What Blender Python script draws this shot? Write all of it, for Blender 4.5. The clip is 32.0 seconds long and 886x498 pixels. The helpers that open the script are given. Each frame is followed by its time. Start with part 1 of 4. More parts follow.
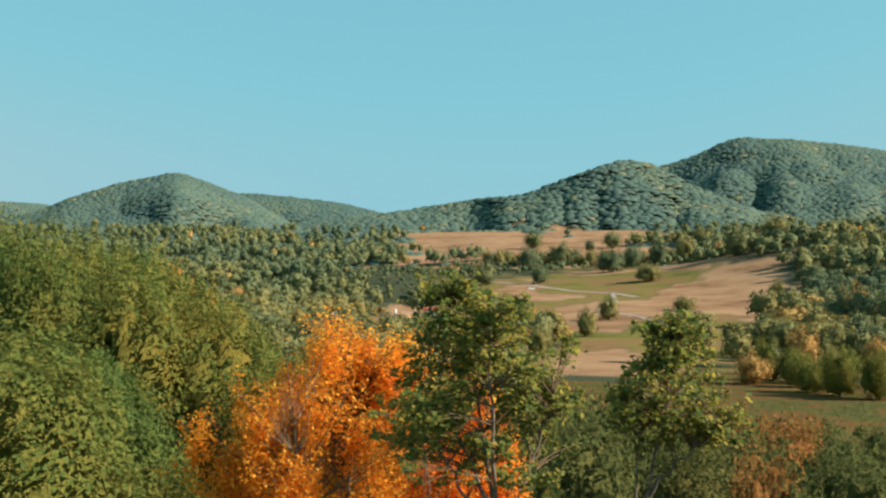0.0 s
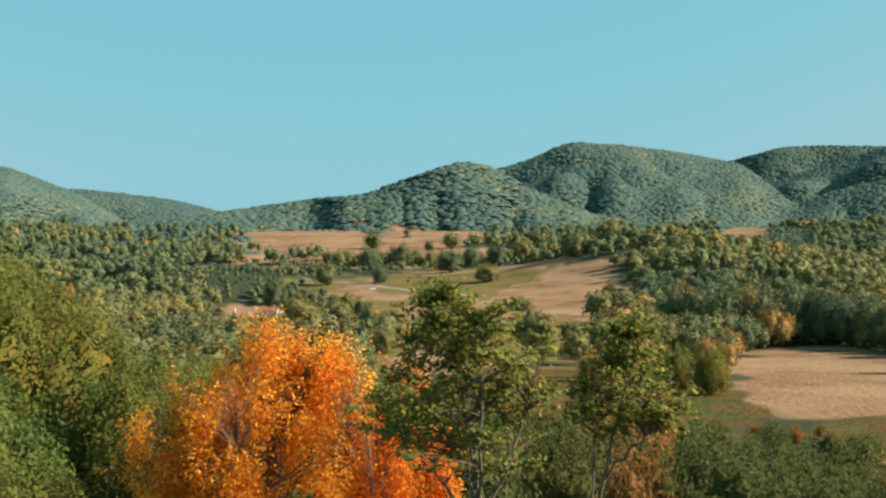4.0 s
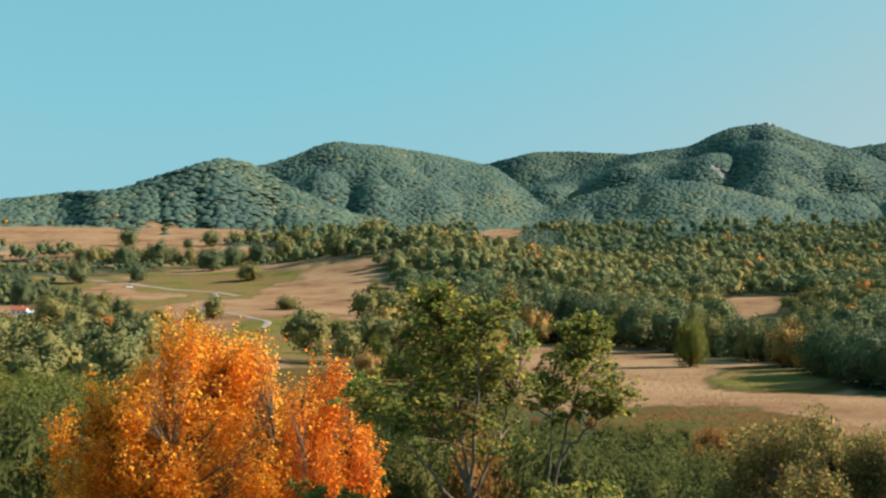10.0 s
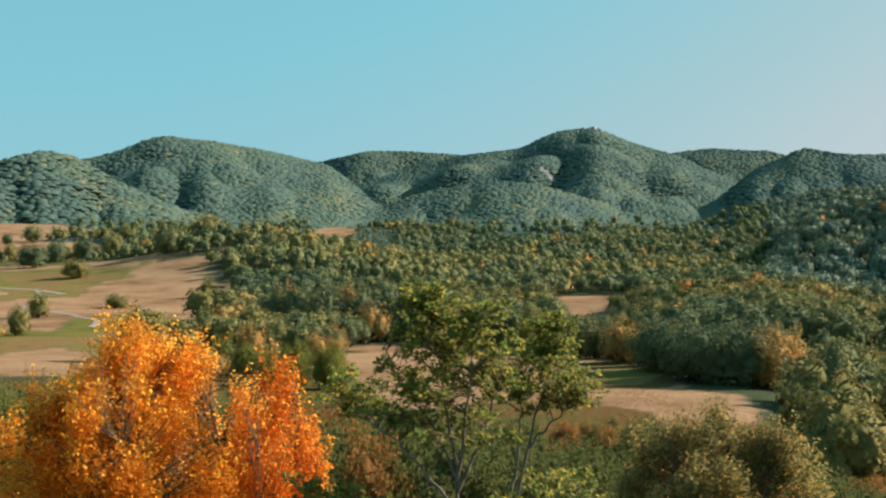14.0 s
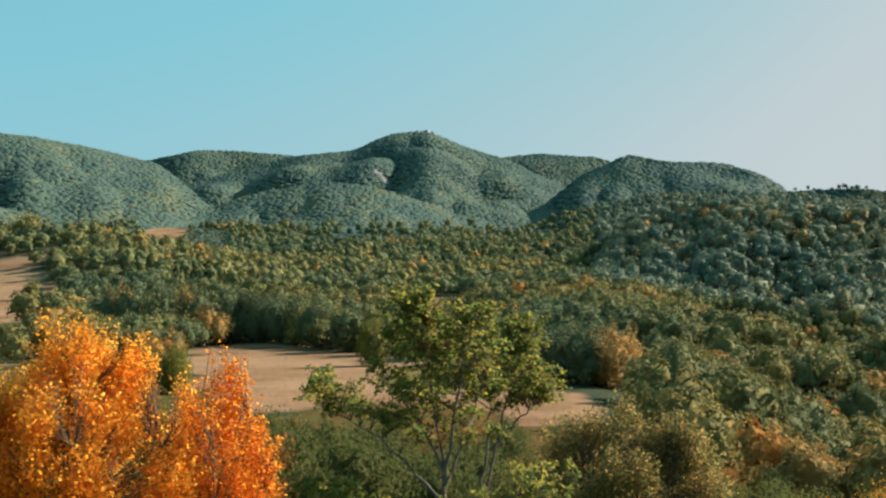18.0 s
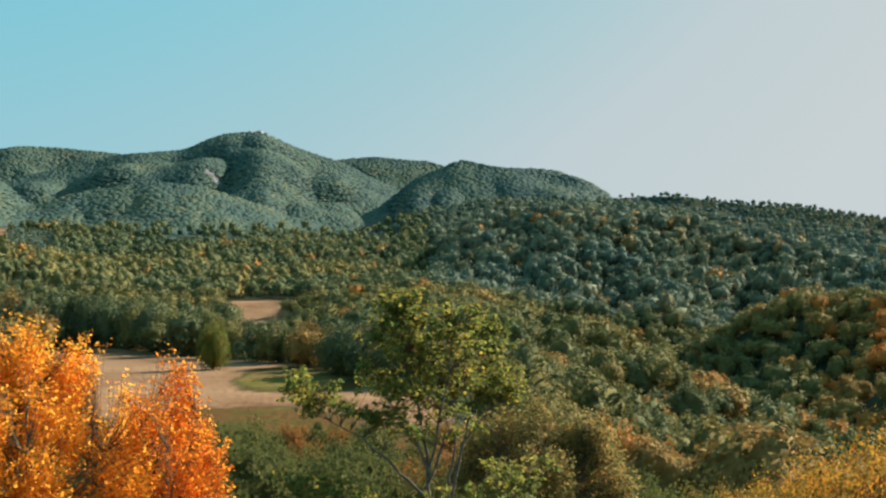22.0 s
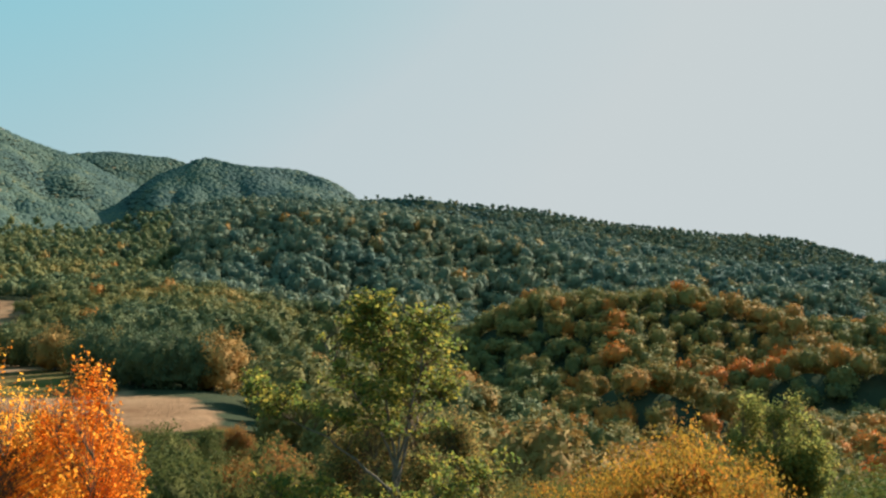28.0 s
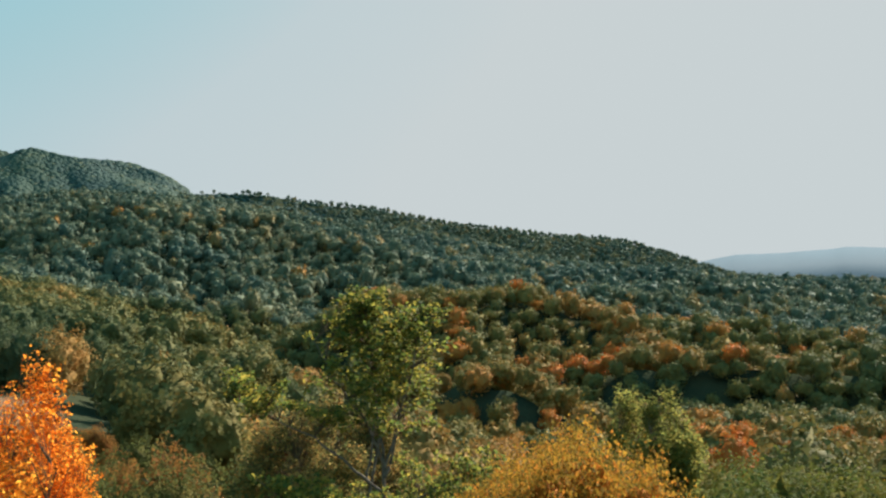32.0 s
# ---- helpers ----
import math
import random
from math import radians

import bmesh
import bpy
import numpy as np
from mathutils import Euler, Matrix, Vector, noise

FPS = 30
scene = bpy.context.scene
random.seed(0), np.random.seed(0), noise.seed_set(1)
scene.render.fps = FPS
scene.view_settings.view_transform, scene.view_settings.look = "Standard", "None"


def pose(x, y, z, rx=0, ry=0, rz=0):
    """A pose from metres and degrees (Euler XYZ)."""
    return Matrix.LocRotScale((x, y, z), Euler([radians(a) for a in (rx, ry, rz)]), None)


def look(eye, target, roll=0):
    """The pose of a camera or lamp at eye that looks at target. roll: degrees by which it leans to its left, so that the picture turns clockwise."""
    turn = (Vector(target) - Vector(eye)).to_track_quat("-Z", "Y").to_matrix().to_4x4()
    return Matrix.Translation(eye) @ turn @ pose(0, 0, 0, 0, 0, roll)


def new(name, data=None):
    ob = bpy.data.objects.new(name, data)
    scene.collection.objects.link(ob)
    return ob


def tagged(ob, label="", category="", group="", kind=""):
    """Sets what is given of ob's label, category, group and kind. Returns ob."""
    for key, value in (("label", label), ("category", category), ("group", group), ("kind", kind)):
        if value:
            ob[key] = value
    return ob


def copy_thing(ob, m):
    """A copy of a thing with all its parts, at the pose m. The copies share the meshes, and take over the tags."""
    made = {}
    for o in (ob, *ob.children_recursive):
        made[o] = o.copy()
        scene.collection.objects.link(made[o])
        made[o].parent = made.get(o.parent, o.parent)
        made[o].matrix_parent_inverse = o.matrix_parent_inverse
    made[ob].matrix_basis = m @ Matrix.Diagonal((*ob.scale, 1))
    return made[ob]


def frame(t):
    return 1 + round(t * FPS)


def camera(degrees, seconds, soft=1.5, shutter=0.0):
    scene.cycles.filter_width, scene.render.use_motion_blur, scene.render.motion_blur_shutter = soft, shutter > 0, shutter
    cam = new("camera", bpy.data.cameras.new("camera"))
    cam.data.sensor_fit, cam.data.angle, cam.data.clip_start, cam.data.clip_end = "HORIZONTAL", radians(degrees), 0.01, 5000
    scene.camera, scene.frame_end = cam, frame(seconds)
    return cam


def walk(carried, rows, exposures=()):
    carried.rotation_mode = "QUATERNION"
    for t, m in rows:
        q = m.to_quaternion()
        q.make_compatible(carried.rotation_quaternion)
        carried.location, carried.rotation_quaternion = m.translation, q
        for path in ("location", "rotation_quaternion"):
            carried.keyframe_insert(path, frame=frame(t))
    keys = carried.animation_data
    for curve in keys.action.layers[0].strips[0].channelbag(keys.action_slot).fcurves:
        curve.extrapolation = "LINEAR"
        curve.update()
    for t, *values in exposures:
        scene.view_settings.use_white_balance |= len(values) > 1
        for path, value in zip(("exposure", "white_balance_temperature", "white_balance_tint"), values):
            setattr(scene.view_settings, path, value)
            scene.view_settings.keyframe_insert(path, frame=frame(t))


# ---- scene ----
cam = camera(42.8, 32.0, soft=2.3)

# seconds, place east, north and up from the overlook's centre, heading, tilt and lean in degrees
PATH = [
    (0, 7.79, 7.04, -0.12, -33.117, 2.635, -0.273),
    (0.5, 7.69, 6.74, -0.12, -32.092, 2.599, -0.204),
    (1, 7.58, 6.45, -0.11, -31.031, 2.626, -0.259),
    (1.5, 7.45, 6.16, -0.10, -30.053, 2.584, -0.255),
    (2, 7.31, 5.87, -0.10, -29.058, 2.592, -0.259),
    (2.5, 7.16, 5.59, -0.09, -28.031, 2.582, -0.243),
    (3, 7.00, 5.31, -0.09, -26.954, 2.591, -0.220),
    (3.5, 6.83, 5.04, -0.08, -25.926, 2.595, -0.198),
    (5.5, 6.06, 3.99, -0.06, -21.966, 2.574, -0.174),
    (6, 5.84, 3.74, -0.06, -21.025, 2.572, -0.164),
    (6.5, 5.61, 3.49, -0.05, -20.011, 2.580, -0.330),
    (7, 5.38, 3.25, -0.05, -18.990, 2.573, -0.293),
    (7.5, 5.13, 3.02, -0.04, -17.992, 2.582, -0.275),
    (8, 4.88, 2.79, -0.04, -16.971, 2.563, -0.290),
    (8.5, 4.62, 2.56, -0.04, -15.968, 2.550, -0.207),
    (9, 4.36, 2.34, -0.03, -14.900, 2.539, -0.230),
    (9.5, 4.08, 2.13, -0.03, -13.742, 2.535, -0.193),
    (10, 3.80, 1.93, -0.03, -12.719, 2.500, -0.158),
    (10.5, 3.51, 1.73, -0.02, -11.661, 2.500, -0.163),
    (11, 3.22, 1.53, -0.02, -10.681, 2.486, -0.110),
    (11.5, 2.92, 1.35, -0.02, -9.560, 2.468, -0.153),
    (12, 2.61, 1.17, -0.02, -8.477, 2.472, -0.149),
    (12.5, 2.30, 1.00, -0.01, -7.435, 2.427, -0.161),
    (13, 1.99, 0.83, -0.01, -6.397, 2.453, -0.115),
    (13.5, 1.67, 0.67, -0.01, -5.241, 2.413, -0.139),
    (14, 1.34, 0.52, -0.01, -4.214, 2.412, -0.087),
    (14.5, 1.01, 0.38, -0.01, -3.170, 2.409, -0.066),
    (16.5, -0.34, -0.11, 0.00, 1.057, 2.460, -0.111),
    (17, -0.69, -0.21, 0.00, 2.102, 2.459, -0.153),
    (17.5, -1.04, -0.31, 0.01, 3.233, 2.475, -0.208),
    (18, -1.39, -0.39, 0.01, 4.267, 2.493, -0.153),
    (18.5, -1.75, -0.47, 0.01, 5.267, 2.497, -0.108),
    (19, -2.10, -0.53, 0.01, 6.330, 2.502, -0.127),
    (19.5, -2.46, -0.59, 0.01, 7.468, 2.542, -0.169),
    (20, -2.82, -0.64, 0.01, 8.531, 2.563, -0.180),
    (20.5, -3.18, -0.68, 0.01, 9.553, 2.574, -0.127),
    (21, -3.54, -0.71, 0.01, 10.582, 2.571, -0.098),
    (21.5, -3.90, -0.72, 0.02, 11.625, 2.597, -0.092),
    (22, -4.26, -0.73, 0.02, 12.749, 2.624, -0.076),
    (22.5, -4.62, -0.73, 0.02, 13.776, 2.623, -0.039),
    (23, -4.98, -0.72, 0.02, 14.810, 2.620, 0.015),
    (23.5, -5.33, -0.70, 0.02, 15.917, 2.645, -0.066),
    (24, -5.69, -0.67, 0.02, 17.069, 2.657, -0.082),
    (24.5, -6.05, -0.62, 0.02, 18.104, 2.623, -0.075),
    (25, -6.40, -0.57, 0.03, 19.181, 2.626, -0.113),
    (25.5, -6.75, -0.50, 0.03, 20.195, 2.588, -0.032),
    (27.5, -8.14, -0.12, 0.03, 24.576, 2.593, -0.054),
    (28, -8.48, 0.00, 0.03, 25.728, 2.626, -0.093),
    (28.5, -8.81, 0.14, 0.04, 26.764, 2.617, -0.107),
    (29, -9.15, 0.28, 0.04, 27.856, 2.591, -0.062),
    (29.5, -9.47, 0.45, 0.04, 28.910, 2.547, -0.032),
    (30, -9.79, 0.62, 0.04, 29.999, 2.525, -0.019),
    (30.5, -10.11, 0.81, 0.04, 31.024, 2.526, 0.005),
    (31, -10.43, 1.00, 0.04, 31.997, 2.505, 0.076),
    (31.5, -10.73, 1.22, 0.05, 32.999, 2.502, 0.070),
    (32, -11.04, 1.44, 0.05, 33.992, 2.513, 0.175),
]


def carried_pose(row):
    t, x, y, z, turn, tilt, lean = row
    eye = Vector((x, y, z + 40.0))
    a, b = radians(turn), radians(tilt)
    way = Vector((math.sin(a) * math.cos(b), math.cos(a) * math.cos(b), math.sin(b)))
    return t, look(eye, eye + way * 50, lean)


walk(cam, [carried_pose(row) for row in PATH], exposures=[(0.0, 1.18), (32.0, 1.18)])

# ---- sky, sun ----
SUN_TURN, SUN_HIGH = 69.0, 30.0
world = bpy.data.worlds.new("world")
scene.world = world
world.use_nodes = True
wn, wl = world.node_tree.nodes, world.node_tree.links
sky = wn.new("ShaderNodeTexSky")
sky.sky_type = "NISHITA"
sky.sun_disc = False
sky.sun_elevation, sky.sun_rotation = radians(SUN_HIGH), radians(SUN_TURN)
sky.air_density, sky.dust_density, sky.ozone_density = 1.0, 2.0, 1.6
# thin high haze: the clear teal of the sky fades to a pale grey veil where the sky is brightest
bright = wn.new("ShaderNodeRGBToBW")
wl.new(sky.outputs[0], bright.inputs[0])
span = wn.new("ShaderNodeMapRange")
span.inputs["From Min"].default_value, span.inputs["From Max"].default_value = 0.9, 7.8
wl.new(bright.outputs[0], span.inputs["Value"])
veil = wn.new("ShaderNodeValToRGB")
stops = veil.color_ramp.elements
stops[0].position, stops[0].color = 0.0, (0.15, 0.40, 0.54, 1)
stops[1].position, stops[1].color = 1.0, (0.55, 0.605, 0.62, 1)
for at_, col in ((0.30, (0.225, 0.545, 0.645, 1)), (0.49, (0.36, 0.56, 0.615, 1)), (0.68, (0.50, 0.59, 0.62, 1))):
    stops.new(at_).color = col
wl.new(span.outputs["Result"], veil.inputs[0])
wl.new(veil.outputs[0], wn["Background"].inputs[0])
wn["Background"].inputs["Strength"].default_value = 0.465
sun = new("sun", bpy.data.lights.new("sun", "SUN"))
sun.data.energy, sun.data.angle, sun.data.color = 4.6, radians(0.6), (1.0, 0.92, 0.815)
sa, sb = radians(SUN_TURN), radians(SUN_HIGH)
sun.matrix_world = look(Vector((math.sin(sa) * math.cos(sb), math.cos(sa) * math.cos(sb), math.sin(sb))) * 500, (0, 0, 0))

# ---- the lie of the land: bearings in degrees from north (the y axis), distances in metres from the overlook ----
EYE = 40.0


def ease(a, b, x):
    u = np.clip((x - a) / (b - a), 0, 1)
    return u * u * (3 - 2 * u)


def lattice(ix, iy, seed):
    h = np.sin(ix * 127.1 + iy * 311.7 + seed * 74.7) * 43758.5453
    return h - np.floor(h)


def vnoise(x, y, size, seed=0):
    """Smooth noise from 0 to 1 with grains of that many metres."""
    x, y = np.asarray(x) / size, np.asarray(y) / size
    ix, iy = np.floor(x), np.floor(y)
    u, v = ease(0, 1, x - ix), ease(0, 1, y - iy)
    a, b = lattice(ix, iy, seed), lattice(ix + 1, iy, seed)
    c, d = lattice(ix, iy + 1, seed), lattice(ix + 1, iy + 1, seed)
    return (a * (1 - u) + b * u) * (1 - v) + (c * (1 - u) + d * u) * v


# crest lines: distance, foot, depth behind, drop for the trees trimmed to fit the skyline in the camera's view, then
# bearing and elevation angle of the skyline
RIDGES = [
    (3900, 3000, 500, 4, [(-64, 4.2), (-55.9, 4.88), (-52.4, 4.76), (-50.8, 4.4), (-47, 2.5)]),
    (2700, 1500, 600, 5, [(-62, 1.0), (-57.2, 2.5), (-54.3, 3.86), (-52.3, 4.55), (-51.0, 5.2), (-48.7, 5.94), (-46.2, 6.49), (-44.9, 6.08), (-42.9, 5.29), (-41.5, 4.5), (-39.0, 3.2), (-36, 2)]),
    (3500, 2500, 500, -14, [(-48, 3.9), (-46.5, 4.46), (-44.4, 5.05), (-42.6, 5.15), (-40.5, 5.0), (-38.2, 4.73), (-35.6, 4.1), (-33, 3.4)]),
    (1900, 1450, 500, -9, [(-41, 2.6), (-39.2, 3.24), (-36.9, 3.81), (-35.5, 4.15), (-33.8, 4.44), (-30.6, 4.87), (-28.9, 4.97), (-27.7, 5.33), (-25.2, 6.28), (-23.5, 6.72), (-22.3, 6.49), (-21.1, 5.7), (-18.9, 4.57), (-15, 3.2), (-12, 2.5)]),
    (2700, 1550, 600, 5, [(-27, 5.4), (-24.4, 6.26), (-21.9, 6.68), (-20.3, 7.13), (-18.9, 7.77), (-18.07, 8.01), (-17.0, 7.85), (-16.0, 7.82), (-12.9, 7.35), (-10.0, 6.7), (-8.6, 5.6), (-7.5, 4.5), (-5, 3)]),
    (4000, 3000, 500, 4, [(-14, 5.9), (-12.1, 6.5), (-10.0, 6.9), (-8.05, 7.4), (-5.8, 7.38), (-2.7, 7.16), (-1.4, 6.61), (1, 5)]),
    (3400, 1900, 600, 4, [(-11, 4.6), (-8.8, 5.63), (-5.9, 6.48), (-3.3, 7.18), (-0.16, 7.51), (1.0, 8.11), (1.83, 8.37), (3.24, 8.48), (4.07, 8.26), (5.2, 7.73), (7.5, 7.05), (9.0, 6.24), (11.3, 5.36), (14, 4.2)]),
    (2500, 1700, 300, 5, [(-11, 2.4), (-9.7, 3.0), (-8.3, 4.09), (-5.8, 5.18), (-1.9, 6.0), (0.8, 5.7), (3.7, 4.8), (6.2, 3.65), (8, 3)]),
    (3800, 2800, 500, 4, [(3, 5.4), (5.0, 6.54), (7.3, 7.16), (9.0, 7.32), (12.2, 7.06), (13.6, 6.47), (16, 5.5)]),
    (2900, 2000, 500, 3, [(6.5, 2.2), (8.5, 3.67), (9.0, 4.24), (9.9, 5.09), (11.3, 6.22), (13.6, 7.18), (15.3, 6.8), (18.1, 6.65), (20.0, 6.05), (21.1, 5.27), (22.5, 4.0), (25, 3)]),
    (1500, 620, 450, 7, [(-3, -0.5), (1.0, 0.54), (3.8, 1.68), (6.7, 2.96), (9.0, 3.81), (11.3, 4.45), (14.4, 5.04), (16.7, 5.23), (20.7, 5.03), (24.2, 4.64), (25.9, 4.24), (31.6, 3.5), (35.3, 2.89), (40, 1.72), (45.2, 0.58), (50, 0)]),
    (1000, 545, 350, 14, [(11, 2.5), (14, 4.2), (16.7, 4.9), (20.7, 4.85), (24.2, 4.45), (25.9, 4.1), (31.6, 3.35), (35.3, 2.7), (40, 1.5), (45.2, 0.4), (50, -0.4), (56, -1.1)]),
    (650, 450, 130, 11, [(20, -3.2), (24, -1.6), (27, -0.6), (30, 0.2), (34, 0.9), (38, 1.1), (42, 0.6), (48, -0.4), (54, -1.1), (70, -1.4)]),
    (520, 480, 100, 10, [(38, -3.4), (41, -2.0), (44, -1.6), (48, -1.9), (54, -2.2), (70, -2.3)]),
    (400, 350, 70, 9, [(28.5, -6.5), (31, -4.2), (33, -3.1), (34.5, -2.8), (36.5, -3.3), (39, -4.6), (41, -6.5)]),
    (2000, 1500, 500, 1, [(15, 4.0), (17.4, 4.49), (20.8, 5.12), (24.2, 5.24), (26.8, 4.81), (30.6, 4.5), (33.1, 3.91), (34.5, 3.75), (38.7, 3.22), (42.7, 2.95), (45.5, 2.11), (48, 1.21), (52, 0.3)]),
    (1300, 700, 400, 4, [(36, 1.9), (39.7, 1.9), (42.6, 1.5), (47.8, 1.15), (50.8, 1.05), (55.1, 0.84), (60, 0.7), (70, 0.5)]),
]
# hillocks: bearing, distance, height, radius
KNOLLS = [(-13.4, 900, 26, 110), (-9.0, 760, 8, 90), (24, 330, 12, 60), (20, 420, 10, 70)]
FLOOR_MID = ([0, 30, 80, 150, 380, 600, 800, 1100, 1600, 2500, 5000], [-9, -12, -15, -16.5, -16.5, -6, 8, 36, 98, 105, 60])
FLOOR_EAST = ([0, 40, 90, 200, 300, 400, 600, 800, 1100, 1600, 2500, 5000], [-9, -14, -23, -41, -50, -56, -48, -34, -20, -20, -25, -20])


def height(x, y):
    """The ground's height at x, y."""
    x, y = np.asarray(x, float), np.asarray(y, float)
    r = np.hypot(x, y)
    az = np.degrees(np.arctan2(x, y))
    east = ease(10, 32, az) * (1 - ease(95, 140, az))
    z = np.interp(r, *FLOOR_MID) * (1 - east) + np.interp(r, *FLOOR_EAST) * east
    back = ease(75, 120, np.abs(az))
    z = z * (1 - back) - 14 * back
    for dist, foot, behind, skyline_trim, crest in RIDGES:
        b, e = zip(*crest)
        inside = ease(b[0] - 5, b[0], az) * (1 - ease(b[-1], b[-1] + 5, az))
        el = np.interp(az, b, e) + np.interp(az - 0.35, b, e) + np.interp(az + 0.35, b, e)
        wob = dist + min(90, dist * 0.05) * (vnoise(az * 40, az * 0, 90, dist) - 0.5)
        top = np.tan(np.radians(el / 3)) * wob - skyline_trim
        front = np.clip((r - foot) / (wob - foot), 0, 1)
        front = 0.8 * front ** 1.1 + 0.2 * ease(0, 1, front)
        rear = 1 - ease(0, behind, r - wob)
        base = 25 if dist > 1500 else 65
        h = (top + base) * front * (0.15 + 0.85 * rear) - base - 60 * (1 - ease(foot - 120, foot, r))
        spur = (np.abs(vnoise(az * 60, r * 0.6, 230, dist + 1) - 0.5) * 0.36 + np.abs(vnoise(az * 60, r * 0.5, 110, dist + 2) - 0.5) * 0.16 - 0.13) * np.maximum(top, 0) * np.sin(np.pi * np.clip(front, 0, 1) ** 1.3) * rear
        h = (h + spur) * inside - 60 * (1 - inside)
        meet = np.clip(1 - np.abs(z - h) / 60, 0, 1) * ease(1500, 1900, r)
        z = np.maximum(z, h) + 15 * meet * meet
    for b, d, up, wide in KNOLLS:
        z = z + up * np.exp(-((x - d * np.sin(np.radians(b))) ** 2 + (y - d * np.cos(np.radians(b))) ** 2) / wide ** 2)
    closed = 1 - ease(-33, -30, az) * (1 - ease(-15, -12, az))
    rough = ease(430, 640, r) * (1 - ease(1300, 1600, r)) * closed * (1 - ease(8, 14, az))
    z = z + ((vnoise(x, y, 170, 5) - 0.5) * 18 + np.abs(vnoise(x, y, 240, 6) - 0.5) * 30 - 8) * rough
    hollow = ease(140, 260, r) * (1 - ease(1000, 1400, r)) * ease(12, 22, az)
    z = z - (np.abs(vnoise(x, y, 190, 8) - 0.5) * 50 + np.abs(vnoise(x, y, 90, 9) - 0.5) * 24 - 7) * hollow * (0.5 + 0.5 * ease(420, 560, r))
    z = z + (vnoise(x, y, 70, 3) - 0.5) * 1.6 * ease(60, 300, r) + (vnoise(x, y, 17, 4) - 0.5) * 0.5
    return z + EYE

# ---- materials ----
def shader(name, rough=0.8):
    mat = bpy.data.materials.new(name)
    mat.use_nodes = True
    nt = mat.node_tree
    bsdf = nt.nodes["Principled BSDF"]
    bsdf.inputs["Roughness"].default_value = rough
    bsdf.inputs["Specular IOR Level"].default_value = 0.25
    return mat, nt, bsdf


def node(nt, kind, **values):
    n = nt.nodes.new(kind)
    for key, value in values.items():
        n.inputs[key].default_value = value
    return n


def ramp(nt, source, stops):
    n = nt.nodes.new("ShaderNodeValToRGB")
    el = n.color_ramp.elements
    while len(el) < len(stops):
        el.new(0.5)
    for e, (at, colour) in zip(el, stops):
        e.position, e.color = at, (*colour, 1)
    nt.links.new(source, n.inputs[0])
    return n.outputs[0]


def noise_out(nt, scale, detail=4.0, rough=0.55):
    geo = nt.nodes.new("ShaderNodeNewGeometry")
    n = node(nt, "ShaderNodeTexNoise", Scale=scale, Detail=detail, Roughness=rough)
    nt.links.new(geo.outputs["Position"], n.inputs["Vector"])
    return n.outputs["Fac"]


def mixed(nt, fac, a, b, how="MIX"):
    n = nt.nodes.new("ShaderNodeMix")
    n.data_type, n.blend_type = "RGBA", how
    for value, slot in ((fac, 0), (a, 6), (b, 7)):
        if isinstance(value, (int, float)):
            n.inputs[slot].default_value = value
        elif isinstance(value, tuple):
            n.inputs[slot].default_value = (*value, 1)
        else:
            nt.links.new(value, n.inputs[slot])
    return n.outputs[2]


def leafy(name, stops, spread=0.35, thin=0.35, grain=0.25, source="island", gloss=0.05, relief=None):
    """Foliage: colours from stops by tree and by leaf, some light let through the leaves."""
    mat, nt, bsdf = shader(name, 0.75)
    bsdf.inputs["Specular IOR Level"].default_value = gloss
    if source == "tint":
        at = nt.nodes.new("ShaderNodeAttribute")
        at.attribute_name = "tint"
        base = at.outputs["Fac"]
    else:
        base = nt.nodes.new("ShaderNodeNewGeometry").outputs["Random Per Island"]
    leaf = nt.nodes.new("ShaderNodeNewGeometry").outputs["Random Per Island"]
    m = nt.nodes.new("ShaderNodeMath")
    m.operation = "MULTIPLY_ADD"
    nt.links.new(leaf, m.inputs[0])
    m.inputs[1].default_value = spread
    m.inputs[2].default_value = -spread / 2
    add = nt.nodes.new("ShaderNodeMath")
    nt.links.new(base, add.inputs[0])
    nt.links.new(m.outputs[0], add.inputs[1])
    patch = nt.nodes.new("ShaderNodeMath")
    patch.operation = "MULTIPLY_ADD"
    nt.links.new(noise_out(nt, grain), patch.inputs[0])
    patch.inputs[1].default_value = 0.5
    nt.links.new(add.outputs[0], patch.inputs[2])
    off = nt.nodes.new("ShaderNodeMath")
    off.operation = "SUBTRACT"
    nt.links.new(patch.outputs[0], off.inputs[0])
    off.inputs[1].default_value = 0.25
    colour = ramp(nt, off.outputs[0], stops)
    nt.links.new(colour, bsdf.inputs["Base Color"])
    if relief:
        bump = node(nt, "ShaderNodeBump", Strength=relief[1], Distance=relief[2])
        nt.links.new(noise_out(nt, relief[0], 6.0, 0.7), bump.inputs["Height"])
        nt.links.new(bump.outputs[0], bsdf.inputs["Normal"])
    through_leaf = nt.nodes.new("ShaderNodeBsdfTranslucent")
    nt.links.new(colour, through_leaf.inputs[0])
    mix = nt.nodes.new("ShaderNodeMixShader")
    mix.inputs[0].default_value = thin
    nt.links.new(bsdf.outputs[0], mix.inputs[1])
    nt.links.new(through_leaf.outputs[0], mix.inputs[2])
    nt.links.new(mix.outputs[0], nt.nodes["Material Output"].inputs[0])
    return mat


